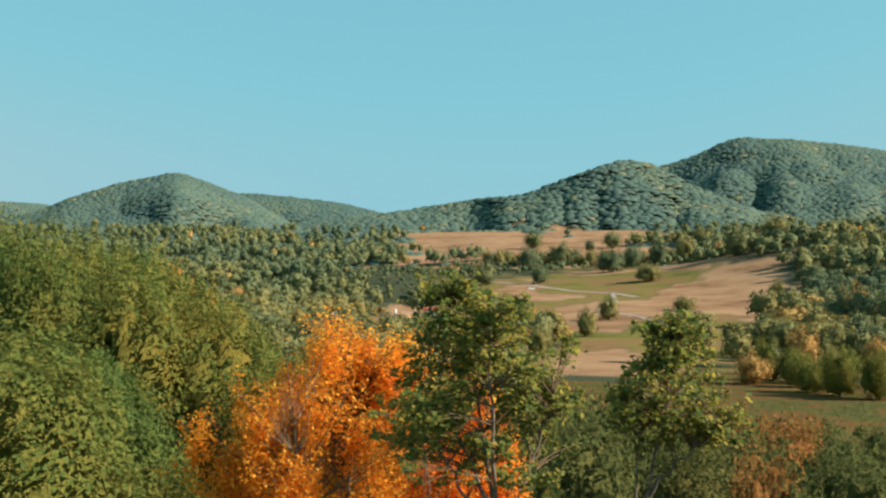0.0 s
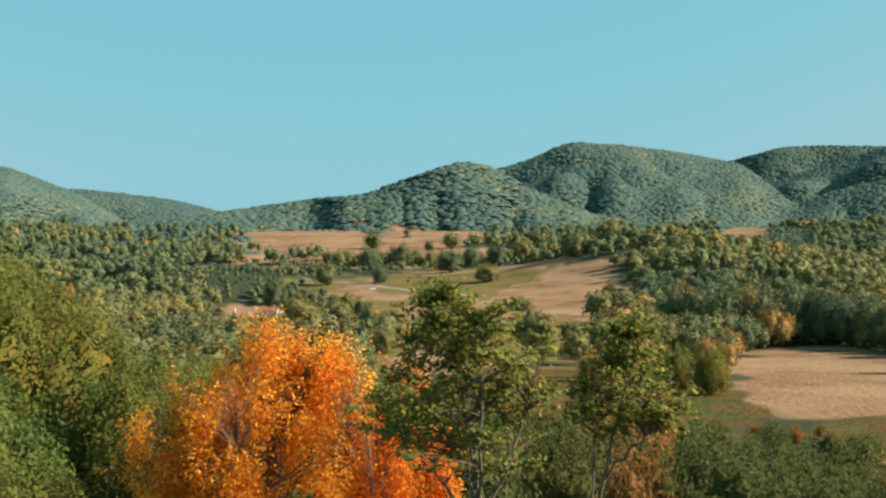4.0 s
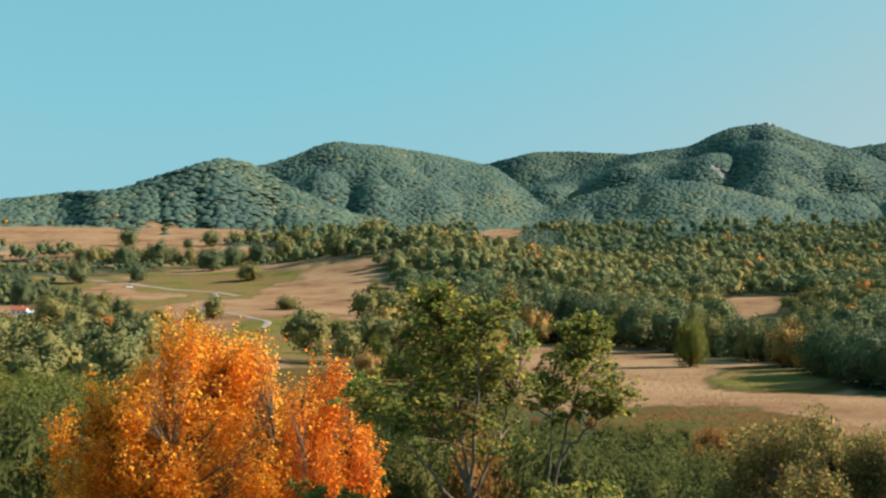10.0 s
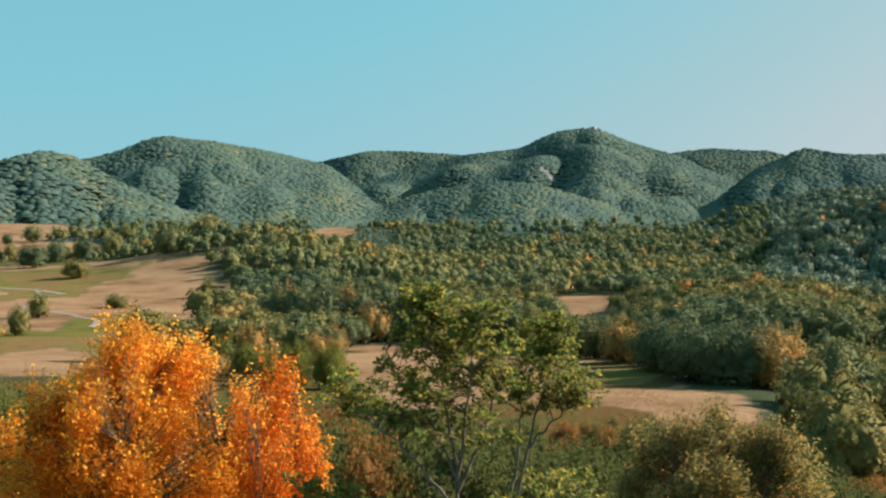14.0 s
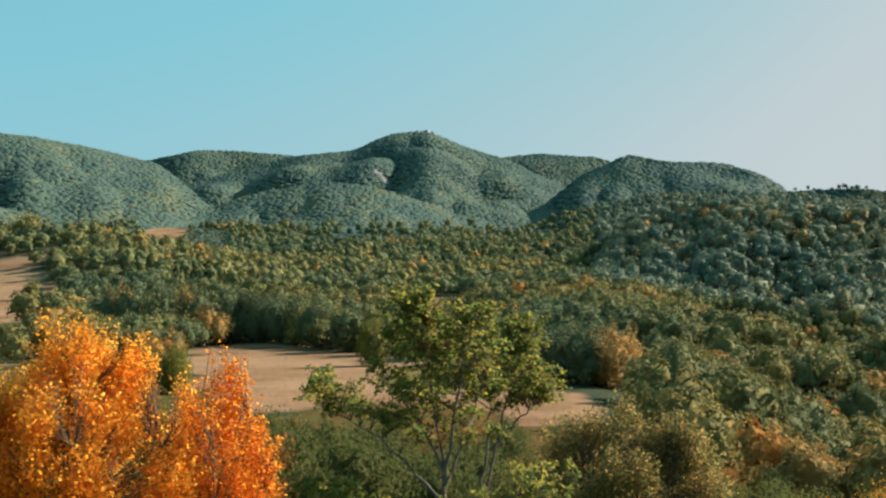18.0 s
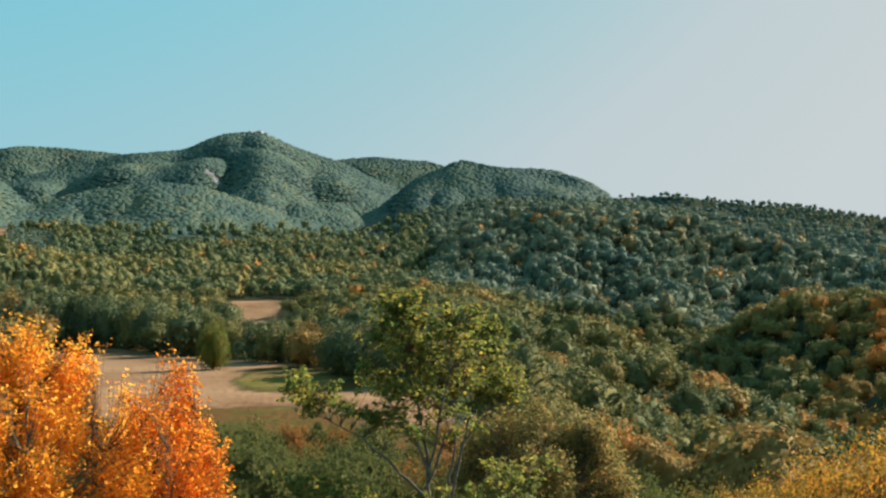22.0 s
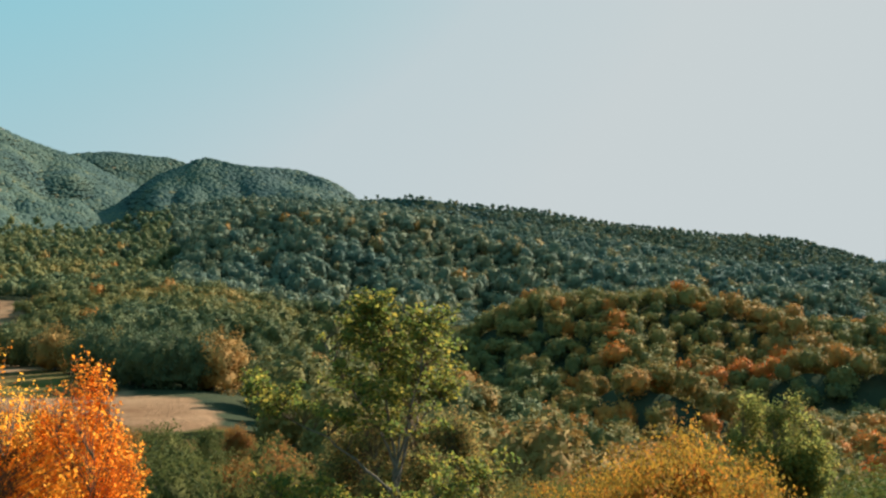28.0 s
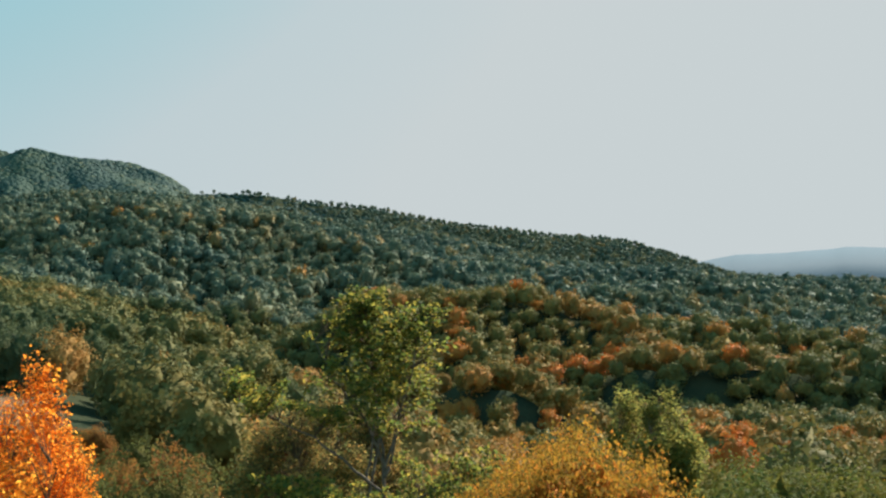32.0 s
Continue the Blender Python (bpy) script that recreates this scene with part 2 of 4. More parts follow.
# blue share of these leaf colours raised somewhat, in place of haze
MIXED = [(0.0, (0.072, 0.108, 0.062)), (0.3, (0.138, 0.150, 0.062)), (0.5, (0.222, 0.184, 0.058)), (0.7, (0.39, 0.220, 0.070)), (0.88, (0.48, 0.215, 0.050)), (1.0, (0.54, 0.17, 0.040))]
mat_wood = leafy("woodland_foliage", MIXED, 0.10, 0.2, 0.35, "tint", relief=(0.5, 0.5, 1.0))
# paler and bluer than the nearer woods: haze over the ridge, put into base colour
mat_ridge_hazed = leafy("ridge_foliage_haze_tint", [(0.0, (0.098, 0.150, 0.118)), (0.3, (0.168, 0.196, 0.122)), (0.5, (0.25, 0.222, 0.112)), (0.7, (0.30, 0.190, 0.062)), (0.88, (0.46, 0.215, 0.060)), (1.0, (0.52, 0.17, 0.050))], 0.10, 0.18, 0.2, "tint", relief=(0.4, 0.5, 1.2))
# mountain forest: distance haze painted into the leaf colour as a blue tint
mat_hazed_wood = leafy("far_foliage_haze_tint", [(0.0, (0.056, 0.094, 0.082)), (0.35, (0.084, 0.122, 0.088)), (0.6, (0.138, 0.148, 0.080)), (0.85, (0.20, 0.164, 0.094)), (1.0, (0.25, 0.16, 0.09))], 0.08, 0.1, 0.012, "tint")
mat_orange = leafy("orange_leaves", [(0.0, (0.80, 0.28, 0.026)), (0.3, (0.88, 0.39, 0.044)), (0.6, (0.90, 0.43, 0.050)), (1.0, (0.92, 0.50, 0.070))], 0.22, 0.8, 0.5)
mat_red_orange = leafy("red_orange_leaves", [(0.0, (0.76, 0.22, 0.022)), (0.4, (0.86, 0.31, 0.034)), (0.75, (0.88, 0.35, 0.040)), (1.0, (0.90, 0.41, 0.055))], 0.22, 0.8, 0.5)
mat_green = leafy("green_leaves", [(0.0, (0.095, 0.140, 0.036)), (0.35, (0.165, 0.205, 0.042)), (0.7, (0.27, 0.255, 0.048)), (1.0, (0.38, 0.29, 0.052))], 0.26, 0.62, 0.7, gloss=0.35)
mat_poplar = leafy("olive_leaves", [(0.0, (0.16, 0.19, 0.055)), (0.5, (0.27, 0.27, 0.065)), (1.0, (0.40, 0.33, 0.08))], 0.25, 0.65, 0.4)
mat_dry = leafy("dry_olive_leaves", [(0.0, (0.15, 0.165, 0.060)), (0.4, (0.27, 0.245, 0.080)), (0.75, (0.40, 0.285, 0.09)), (1.0, (0.50, 0.29, 0.085))], 0.3, 0.6, 0.5)
mat_gold = leafy("golden_leaves", [(0.0, (0.24, 0.17, 0.035)), (0.4, (0.48, 0.27, 0.038)), (0.8, (0.62, 0.34, 0.045)), (1.0, (0.66, 0.25, 0.04))], 0.4, 0.42, 0.25, relief=(2.2, 0.9, 0.6))
mat_shrub = leafy("shrub_leaves", [(0.0, (0.070, 0.100, 0.034)), (0.35, (0.150, 0.155, 0.046)), (0.6, (0.22, 0.178, 0.050)), (0.85, (0.36, 0.175, 0.048)), (1.0, (0.36, 0.16, 0.05))], 0.3, 0.34, 0.3, "tint", relief=(2.2, 0.9, 0.6))
NEAR = [(0.0, (0.062, 0.108, 0.032)), (0.3, (0.130, 0.172, 0.040)), (0.5, (0.24, 0.215, 0.046)), (0.7, (0.34, 0.205, 0.032)), (0.88, (0.48, 0.20, 0.028)), (1.0, (0.54, 0.16, 0.024))]
mat_tree = leafy("tree_leaves", NEAR, 0.20, 0.30, 0.3, "tint", relief=(1.6, 0.9, 0.7))

mat_bark, nt, bsdf = shader("grey_bark", 0.9)
nt.links.new(ramp(nt, noise_out(nt, 9.0), [(0.3, (0.090, 0.068, 0.050)), (0.7, (0.21, 0.165, 0.125))]), bsdf.inputs["Base Color"])

mat_twig, nt, bsdf = shader("brown_twigs", 0.9)
nt.links.new(ramp(nt, noise_out(nt, 9.0), [(0.3, (0.10, 0.065, 0.035)), (0.7, (0.20, 0.13, 0.07))]), bsdf.inputs["Base Color"])

mat_ground, nt, bsdf = shader("ground_cover", 0.95)
bsdf.inputs["Specular IOR Level"].default_value = 0.0
at = nt.nodes.new("ShaderNodeAttribute")
at.attribute_name = "cover"
sep = nt.nodes.new("ShaderNodeSeparateColor")
nt.links.new(at.outputs["Color"], sep.inputs[0])
floor_c = ramp(nt, noise_out(nt, 0.06, 8.0), [(0.3, (0.034, 0.046, 0.030)), (0.5, (0.048, 0.058, 0.034)), (0.7, (0.066, 0.066, 0.034))])
tan_c = ramp(nt, noise_out(nt, 0.022, 11.0, 0.72), [(0.30, (0.105, 0.084, 0.038)), (0.38, (0.185, 0.100, 0.054)), (0.48, (0.25, 0.145, 0.080)), (0.6, (0.305, 0.185, 0.105)), (0.75, (0.25, 0.165, 0.085))])
green_c = ramp(nt, noise_out(nt, 0.024, 11.0, 0.74), [(0.32, (0.072, 0.078, 0.022)), (0.43, (0.118, 0.114, 0.030)), (0.51, (0.17, 0.122, 0.045)), (0.60, (0.185, 0.105, 0.052)), (0.75, (0.22, 0.13, 0.072))])
heath_c = ramp(nt, noise_out(nt, 0.07, 11.0, 0.72), [(0.3, (0.045, 0.054, 0.020)), (0.44, (0.080, 0.074, 0.025)), (0.52, (0.125, 0.062, 0.026)), (0.60, (0.085, 0.080, 0.026)), (0.70, (0.16, 0.098, 0.042))])
c = mixed(nt, sep.outputs[0], floor_c, tan_c)
c = mixed(nt, sep.outputs[1], c, green_c)
c = mixed(nt, sep.outputs[2], c, heath_c)
scree_c = ramp(nt, noise_out(nt, 0.02, 8.0), [(0.35, (0.20, 0.19, 0.19)), (0.65, (0.40, 0.38, 0.37))])
c = mixed(nt, at.outputs["Alpha"], c, scree_c)
nt.links.new(c, bsdf.inputs["Base Color"])
bump = node(nt, "ShaderNodeBump", Strength=0.7, Distance=0.9)
nt.links.new(noise_out(nt, 0.8, 8.0), bump.inputs["Height"])
nt.links.new(bump.outputs[0], bsdf.inputs["Normal"])


# ---- mesh helpers ----
def mesh_of(name, verts, faces, mat, **points):
    """A mesh from arrays; points: float values, one a vertex."""
    me = bpy.data.meshes.new(name)
    verts, faces = np.asarray(verts, np.float32), np.asarray(faces, np.int32)
    k = faces.shape[1]
    me.vertices.add(len(verts))
    me.vertices.foreach_set("co", verts.ravel())
    me.loops.add(faces.size)
    me.loops.foreach_set("vertex_index", faces.ravel())
    me.polygons.add(len(faces))
    me.polygons.foreach_set("loop_start", np.arange(len(faces), dtype=np.int32) * k)
    for key, values in points.items():
        a = me.attributes.new(key, "FLOAT", "POINT")
        a.data.foreach_set("value", np.asarray(values, np.float32))
    me.materials.append(mat)
    me.update(calc_edges=True)
    return me


def empty(name, x, y, z):
    ob = new(name)
    ob.location = (x, y, z)
    return ob


def child(name, me, parent, label=""):
    ob = new(name, me)
    ob.parent = parent
    return tagged(ob, label)


def tube(points, radii, sides=6):
    """Vertices and quads of a tapered limb along the points."""
    P = np.asarray(points, float)
    d = np.gradient(P, axis=0)
    d /= np.linalg.norm(d, axis=1)[:, None] + 1e-9
    up = np.where(np.abs(d[:, 2:3]) > 0.9, [[1.0, 0, 0]], [[0, 0, 1.0]])
    u = np.cross(d, up)
    u /= np.linalg.norm(u, axis=1)[:, None] + 1e-9
    v = np.cross(d, u)
    a = np.arange(sides) * 2 * np.pi / sides
    ring = u[:, None] * np.cos(a)[None, :, None] + v[:, None] * np.sin(a)[None, :, None]
    V = P[:, None] + ring * np.asarray(radii, float)[:, None, None]
    n = len(P)
    i, j = np.meshgrid(np.arange(n - 1), np.arange(sides), indexing="ij")
    b = i * sides + j
    c = i * sides + (j + 1) % sides
    F = np.stack([b, c, c + sides, b + sides], -1).reshape(-1, 4)
    return V.reshape(-1, 3), F


def joined(pieces):
    V, F, n = [], [], 0
    for v, f in pieces:
        V.append(v)
        F.append(f + n)
        n += len(v)
    return np.concatenate(V), np.concatenate(F)


def leaves_at(rng, centres, size, heart):
    """A folded leaf (two triangles that share the midrib) at each centre, turned roughly up and away from the heart of the tree."""
    n = len(centres)
    out = centres - heart
    out /= np.linalg.norm(out, axis=1)[:, None] + 1e-9
    c = out * 0.6 + [0, 0, 0.5] + rng.normal(size=(n, 3)) * 0.6
    c /= np.linalg.norm(c, axis=1)[:, None]
    a = np.cross(c, rng.normal(size=(n, 3)))
    a /= np.linalg.norm(a, axis=1)[:, None]
    b = np.cross(c, a)
    s = (size * rng.uniform(0.6, 1.35, n))[:, None]
    V = np.stack([centres - a * s * 0.5, centres + b * s * 0.38 + c * s * 0.1, centres + a * s * 0.6, centres - b * s * 0.38 + c * s * 0.1], 1).reshape(-1, 3)
    k = np.arange(n)[:, None] * 4
    F = np.concatenate([k + [[0, 1, 2]], k + [[0, 2, 3]]])
    return V, F


def flakes_at(rng, centres, out, size, loose=0.4):
    """A loose triangle of foliage at each centre, turned roughly along out."""
    n = len(centres)
    d = out + rng.normal(size=(n, 3)) * loose
    d /= np.linalg.norm(d, axis=1)[:, None] + 1e-9
    u = np.cross(d, rng.normal(size=(n, 3)))
    u /= np.linalg.norm(u, axis=1)[:, None] + 1e-9
    v = np.cross(d, u)
    s = (size * rng.uniform(0.6, 1.4, n))[:, None]
    V = np.stack([centres + u * s, centres - u * s * 0.5 + v * s * 0.85, centres - u * s * 0.5 - v * s * 0.85], 1).reshape(-1, 3)
    return V, np.arange(3 * n).reshape(-1, 3)


def ico(level):
    ib = bmesh.new()
    bmesh.ops.create_icosphere(ib, subdivisions=level, radius=1.0)
    v = np.array([p.co[:] for p in ib.verts])
    f = np.array([[p.index for p in q.verts] for q in ib.faces])
    ib.free()
    return v, f


ICO = {level: ico(level) for level in (1, 2, 3)}


def round_crown(rng, width, bottom, top, level, lumps, flakes, size, egg=0.45, knob=0.42, tall=1.0, loose=0.35, fuzz=(0.94, 1.12), wide=(0.34, 0.62), heart=0.96, rough=0.03, cut=-2.0):
    """A leafy crown: a body bulging into many rounded masses, with loose foliage standing out all over it."""
    D, F = ICO[level]
    L = rng.normal(size=(lumps, 3))
    L[:, 2] = np.where(L[:, 2] < -1.8, -L[:, 2], L[:, 2])
    L /= np.linalg.norm(L, axis=1)[:, None]
    W, S = rng.uniform(*wide, lumps), rng.uniform(0.6, 1.0, lumps)
    flat = np.array([1, 1, 1 / tall])

    def reach(d):
        q, l = d * flat, L * flat
        q = q / np.linalg.norm(q, axis=1)[:, None]
        l = l / np.linalg.norm(l, axis=1)[:, None]
        ang = np.arccos(np.clip(q @ l.T, -1, 1))
        return 1 - knob + knob * (S * np.sqrt(np.clip(1 - (ang / W) ** 2, 0, 1))).max(1)

    mid = bottom + egg * (top - bottom)
    up, down = top - mid, mid - bottom

    def place(d, r):
        side = np.sqrt(np.clip(1 - np.abs(d[:, 2]) ** 2.4, 0, 1)) / np.maximum(np.hypot(d[:, 0], d[:, 1]), 1e-6)
        return np.column_stack([d[:, 0] * side * r * width / 2, d[:, 1] * side * r * width / 2, d[:, 2] * r * np.where(d[:, 2] > 0, up, down) + mid])

    body = place(D, reach(D) * rng.normal(heart, rough, len(D)))
    F = F[D[F, 2].mean(1) > cut]
    pieces = [(body, F)]
    if flakes:
        d = rng.normal(size=(flakes, 3))
        d[:, 2] += 0.25
        d /= np.linalg.norm(d, axis=1)[:, None]
        r = reach(d)
        pieces.append(flakes_at(rng, place(d, r * rng.uniform(*fuzz, flakes)), d, size, loose))
    return joined(pieces)


# ---- ground ----
# open land: bearing, distance, half width in degrees, nearest and farthest distance, kind (0 dry grass, 1 green grass, 2 heath, 3 scree)
FIELDS = [
    (-16.0, 200, 10.0, 105, 300, 2), (2.0, 155, 6.0, 112, 190, 2), (10.0, 120, 6.0, 80, 160, 2), (-22.5, 620, 8.6, 245, 1090, 1),
    (-29.3, 1350, 6.8, 990, 1630, 0), (-25.0, 1540, 3.8, 1400, 1690, 0), (-22.5, 1200, 2.0, 1100, 1330, 0), (-28.0, 712, 3.6, 648, 810, 0), (-24.5, 940, 1.8, 890, 990, 0),
    (-17.4, 684, 3.5, 490, 930, 0), (-23.4, 560, 3.6, 470, 690, 0), (-20.5, 640, 1.6, 560, 760, 0), (-22.5, 300, 3.0, 230, 400, 0), (-27, 500, 1.6, 440, 560, 0),
    (-20.1, 907, 2.6, 850, 985, 0), (-4.4, 249, 5.4, 176, 394, 0), (2.0, 225, 5.6, 183, 292, 0), (8.0, 171, 4.6, 147, 205, 0), (3.4, 620, 2.1, 452, 800, 0),
    (-9.5, 1440, 1.5, 1290, 1780, 0), (-33.0, 656, 2.5, 580, 745, 0), (-45.7, 1137, 1.2, 1090, 1190, 0), (-19.2, 410, 3.4, 300, 540, 1), (5.0, 240, 3.4, 216, 268, 2), (4.6, 241, 2.9, 222, 260, 1), (2.7, 153, 3.9, 128, 180, 2), (-34.8, 640, 1.7, 550, 705, 0),
    (-32.6, 625, 1.6, 585, 660, 1), (-25.0, 760, 2.2, 720, 820, 1), (-23.3, 830, 2.6, 770, 890, 1), (0.85, 2985, 0.2, 2966, 3004, 3), (1.25, 2968, 0.25, 2952, 2984, 3),
]


def cover(x, y):
    """How far each kind of open land reaches at x, y: four values from 0 to 1."""
    r, az = np.hypot(x, y), np.degrees(np.arctan2(x, y))
    edge = (vnoise(x, y, 60, 11) - 0.5) * 0.65 + (vnoise(x, y, 18, 12) - 0.5) * 0.55 + (vnoise(x, y, 6, 13) - 0.5) * 0.2
    out = np.zeros((4,) + np.shape(r))
    for b, mid, half, near, far, kind in FIELDS:
        dr = np.where(r < mid, (mid - r) / (mid - near), (r - mid) / (far - mid))
        q = np.hypot((az - b) / half, dr) + edge
        w = 1 - ease(0.88, 1.04, q)
        out *= 1 - w
        out[kind] += w
    return out


az_steps = np.concatenate([np.arange(-180, -66, 3.0), np.arange(-66, 66, 0.2), np.arange(66, 180, 3.0)])
r_steps = np.concatenate([[0.02, 4, 9, 15], 20 * 1.023 ** np.arange(0, 243)])
r_steps = np.concatenate([r_steps[r_steps < 1000], 1000 * 1.009 ** np.arange(0, 177), [4900]])
A, Rr = np.meshgrid(np.radians(az_steps), r_steps, indexing="ij")
gx, gy = Rr * np.sin(A), Rr * np.cos(A)
gz = height(gx, gy)
na, nr = gx.shape
i, j = np.meshgrid(np.arange(na), np.arange(nr - 1), indexing="ij")
k, k2 = i * nr + j, ((i + 1) % na) * nr + j
gf = np.stack([k, k + 1, k2 + 1, k2], -1).reshape(-1, 4)
ground_me = mesh_of("ground", np.stack([gx, gy, gz], -1).reshape(-1, 3), gf, mat_ground)
cv = cover(gx, gy)
ca = ground_me.attributes.new("cover", "FLOAT_COLOR", "POINT")
ca.data.foreach_set("color", np.stack(list(cv), -1).astype(np.float32).ravel())
ground_me.polygons.foreach_set("use_smooth", np.ones(len(gf), bool))
tagged(new("ground", ground_me), "hilly ground with dry tan meadows, green grass and forest floor", "ground", kind="structure")

# what can be seen of the land from the overlook, for thinning the far woods
gel = np.arctan2(gz - EYE + 9, Rr)
gel[:, r_steps < 60] = -1
seen_el = np.maximum.accumulate(gel, axis=1)


def visible(x, y, z, slack=0.003):
    r, az = np.hypot(x, y), np.degrees(np.arctan2(x, y))
    ia = np.clip(np.searchsorted(az_steps, az), 0, na - 1)
    ir = np.clip(np.searchsorted(r_steps, r) - 2, 0, nr - 1)
    return np.arctan2(z + 12 - EYE, r) > seen_el[ia, ir] - slack


# ---- woods ----
rng = np.random.default_rng(7)


def scatter(near, far, west, east, step, slack=0.003):
    """Places of trees on a loose grid, between two distances and two bearings."""
    g = np.arange(-far, far, step)
    X, Y = np.meshgrid(g, g[g > -far * 0.5])
    X, Y = X.ravel() + rng.uniform(-0.45, 0.45, X.size) * step, Y.ravel() + rng.uniform(-0.45, 0.45, Y.size) * step
    r, az = np.hypot(X, Y), np.degrees(np.arctan2(X, Y))
    ok = (r > near) & (r < far) & (az > west) & (az < east)
    X, Y = X[ok], Y[ok]
    ok = cover(X, Y).sum(0) < 0.25
    X, Y = X[ok], Y[ok]
    Z = height(X, Y)
    ok = visible(X, Y, Z, np.where(np.degrees(np.arctan2(X, Y)) > 12, slack * 4, slack))
    return X[ok], Y[ok], Z[ok]


def autumn(x, y):
    """How far the leaves have turned: 0 deep green, 1 rust."""
    az = np.degrees(np.arctan2(x, y))
    far = ease(600, 1000, np.hypot(x, y))
    t = 0.30 - 0.07 * far + (0.42 - 0.1 * far) * (vnoise(x, y, 130, 21) - 0.5) + 0.25 * (vnoise(x, y, 45, 22) - 0.5) + 0.09 * ease(8, 24, az) * (1 - far) + rng.normal(0, 0.06, np.shape(x))
    r = np.hypot(x, y)
    t = t + (0.08 * np.exp(-((r - 630) / 70) ** 2) + 0.15 * np.exp(-((r - 390) / 45) ** 2)) * ease(20, 32, az) - 0.10 * ease(690, 760, r) * ease(12, 18, az)
    return np.clip(t + (rng.uniform(0, 1, np.shape(x)) > 0.97 - 0.07 * ease(14, 22, az)) * 0.38, 0.02, 0.98)


def view_scale(x, y):
    """Factor on the trees' size, set to fit the camera's view: clearings stay in sight, skylines low."""
    r, az = np.hypot(x, y), np.degrees(np.arctan2(x, y))
    out = np.ones(np.shape(r))
    for west, east, near, far, k in ((-40, -27, 300, 640, 0.62), (-36, -30, 520, 700, 0.55), (-0.5, 8, 300, 480, 0.48), (-13, -6.5, 1000, 1420, 0.35), (-38, -31, 440, 600, 0.42), (-35, -20, 930, 1110, 0.5), (12, 64, 1250, 1700, 0.75), (12, 64, 1700, 2200, 0.55), (-38, -29, 790, 1110, 0.40), (-36, -22, 640, 790, 0.6)):
        out = np.where((az > west) & (az < east) & (r > near) & (r < far), np.minimum(out, k), out)
    return out


def wood(name, label, places, templates, mat, size, grow=(0.8, 1.25)):
    X, Y, Z = places
    pick = rng.integers(0, len(templates), len(X))
    tint = autumn(X, Y)
    Vs, Fs, Ts, n = [], [], [], 0
    for q, (tv, tf) in enumerate(templates):
        m = np.nonzero(pick == q)[0]
        a = rng.uniform(0, 2 * np.pi, len(m))
        s = size * rng.uniform(*grow, len(m))
        s = s * view_scale(X[m], Y[m])
        h = s * rng.uniform(0.85, 1.2, len(m))
        c, sn = np.cos(a)[:, None], np.sin(a)[:, None]
        vx = (tv[None, :, 0] * c - tv[None, :, 1] * sn) * s[:, None] + X[m, None]
        vy = (tv[None, :, 0] * sn + tv[None, :, 1] * c) * s[:, None] + Y[m, None]
        vz = tv[None, :, 2] * h[:, None] + Z[m, None]
        Vs.append(np.stack([vx, vy, vz], -1).reshape(-1, 3))
        Fs.append((tf[None] + (np.arange(len(m)) * len(tv))[:, None, None] + n).reshape(-1, 3))
        Ts.append(np.repeat(tint[m], len(tv)))
        n += len(m) * len(tv)
    me = mesh_of(name, np.concatenate(Vs), np.concatenate(Fs), mat, tint=np.concatenate(Ts))
    me.polygons.foreach_set("use_smooth", np.ones(len(me.polygons), bool))
    return tagged(new(name, me), label, "woodland", kind="stuff")


# crowns of unit height, but for the flattened far ones
near_crowns = [round_crown(rng, 1.05, 0.0, 1.0, 3, 30, 1900, 0.029, 0.45, 0.45, q, 0.4, (0.92, 1.08), (0.22, 0.42), 0.90, 0.04) for q in (1.0, 1.3, 1.6, 1.2, 1.0, 1.4)]
mid_crowns = [round_crown(rng, q, 0.0, 1.0, 2, 22, 280, 0.058, 0.5, 0.5, 1.3, 0.38, (0.92, 1.06), (0.28, 0.5), 0.88, 0.04, -0.35) for q in (1.0, 1.1, 1.2, 1.05, 1.15, 0.85)]
slope_crowns = [round_crown(rng, q, 0.0, 1.0, 3, 30, 620, 0.040, 0.5, 0.5, 1.3, 0.4, (0.92, 1.07), (0.22, 0.42), 0.88, 0.04, -0.35) for q in (0.95, 1.05, 1.15, 0.85)]
thin_crowns = [round_crown(rng, q, 0.0, 1.0, 1, 12, 60, 0.10, 0.5, 0.5, 1.2, 0.4, (0.9, 1.06), (0.3, 0.55), 0.88, 0.05, -0.4) for q in (1.0, 1.15, 1.25, 0.95, 0.8)]
ridge_crowns = [round_crown(rng, q, 0.0, 1.0, 2, 22, 170, 0.068, 0.5, 0.5, 1.2, 0.4, (0.9, 1.06), (0.28, 0.5), 0.86, 0.05, -0.35) for q in (0.95, 1.1, 1.2, 1.05, 0.75)]
# low flat domes, shaped to soften the far contrast as haze would
far_crowns = []
for q in range(6):
    a = np.arange(5) * np.pi * 0.4
    s, s2 = 1.05 * rng.uniform(0.8, 1.2, 5), 0.55 * rng.uniform(0.7, 1.3, 5)
    v = np.vstack([np.column_stack([np.cos(a) * s, np.sin(a) * s, np.full(5, -0.25)]), np.column_stack([np.cos(a + 0.6) * s2, np.sin(a + 0.6) * s2, rng.uniform(0.14, 0.22, 5)]), [[rng.uniform(-0.1, 0.1), rng.uniform(-0.1, 0.1), rng.uniform(0.24, 0.36)]]])
    far_crowns.append((v, np.array([[k, (k + 1) % 5, 5 + k] for k in range(5)] + [[(k + 1) % 5, 5 + (k + 1) % 5, 5 + k] for k in range(5)] + [[5 + k, 5 + (k + 1) % 5, 10] for k in range(5)])))

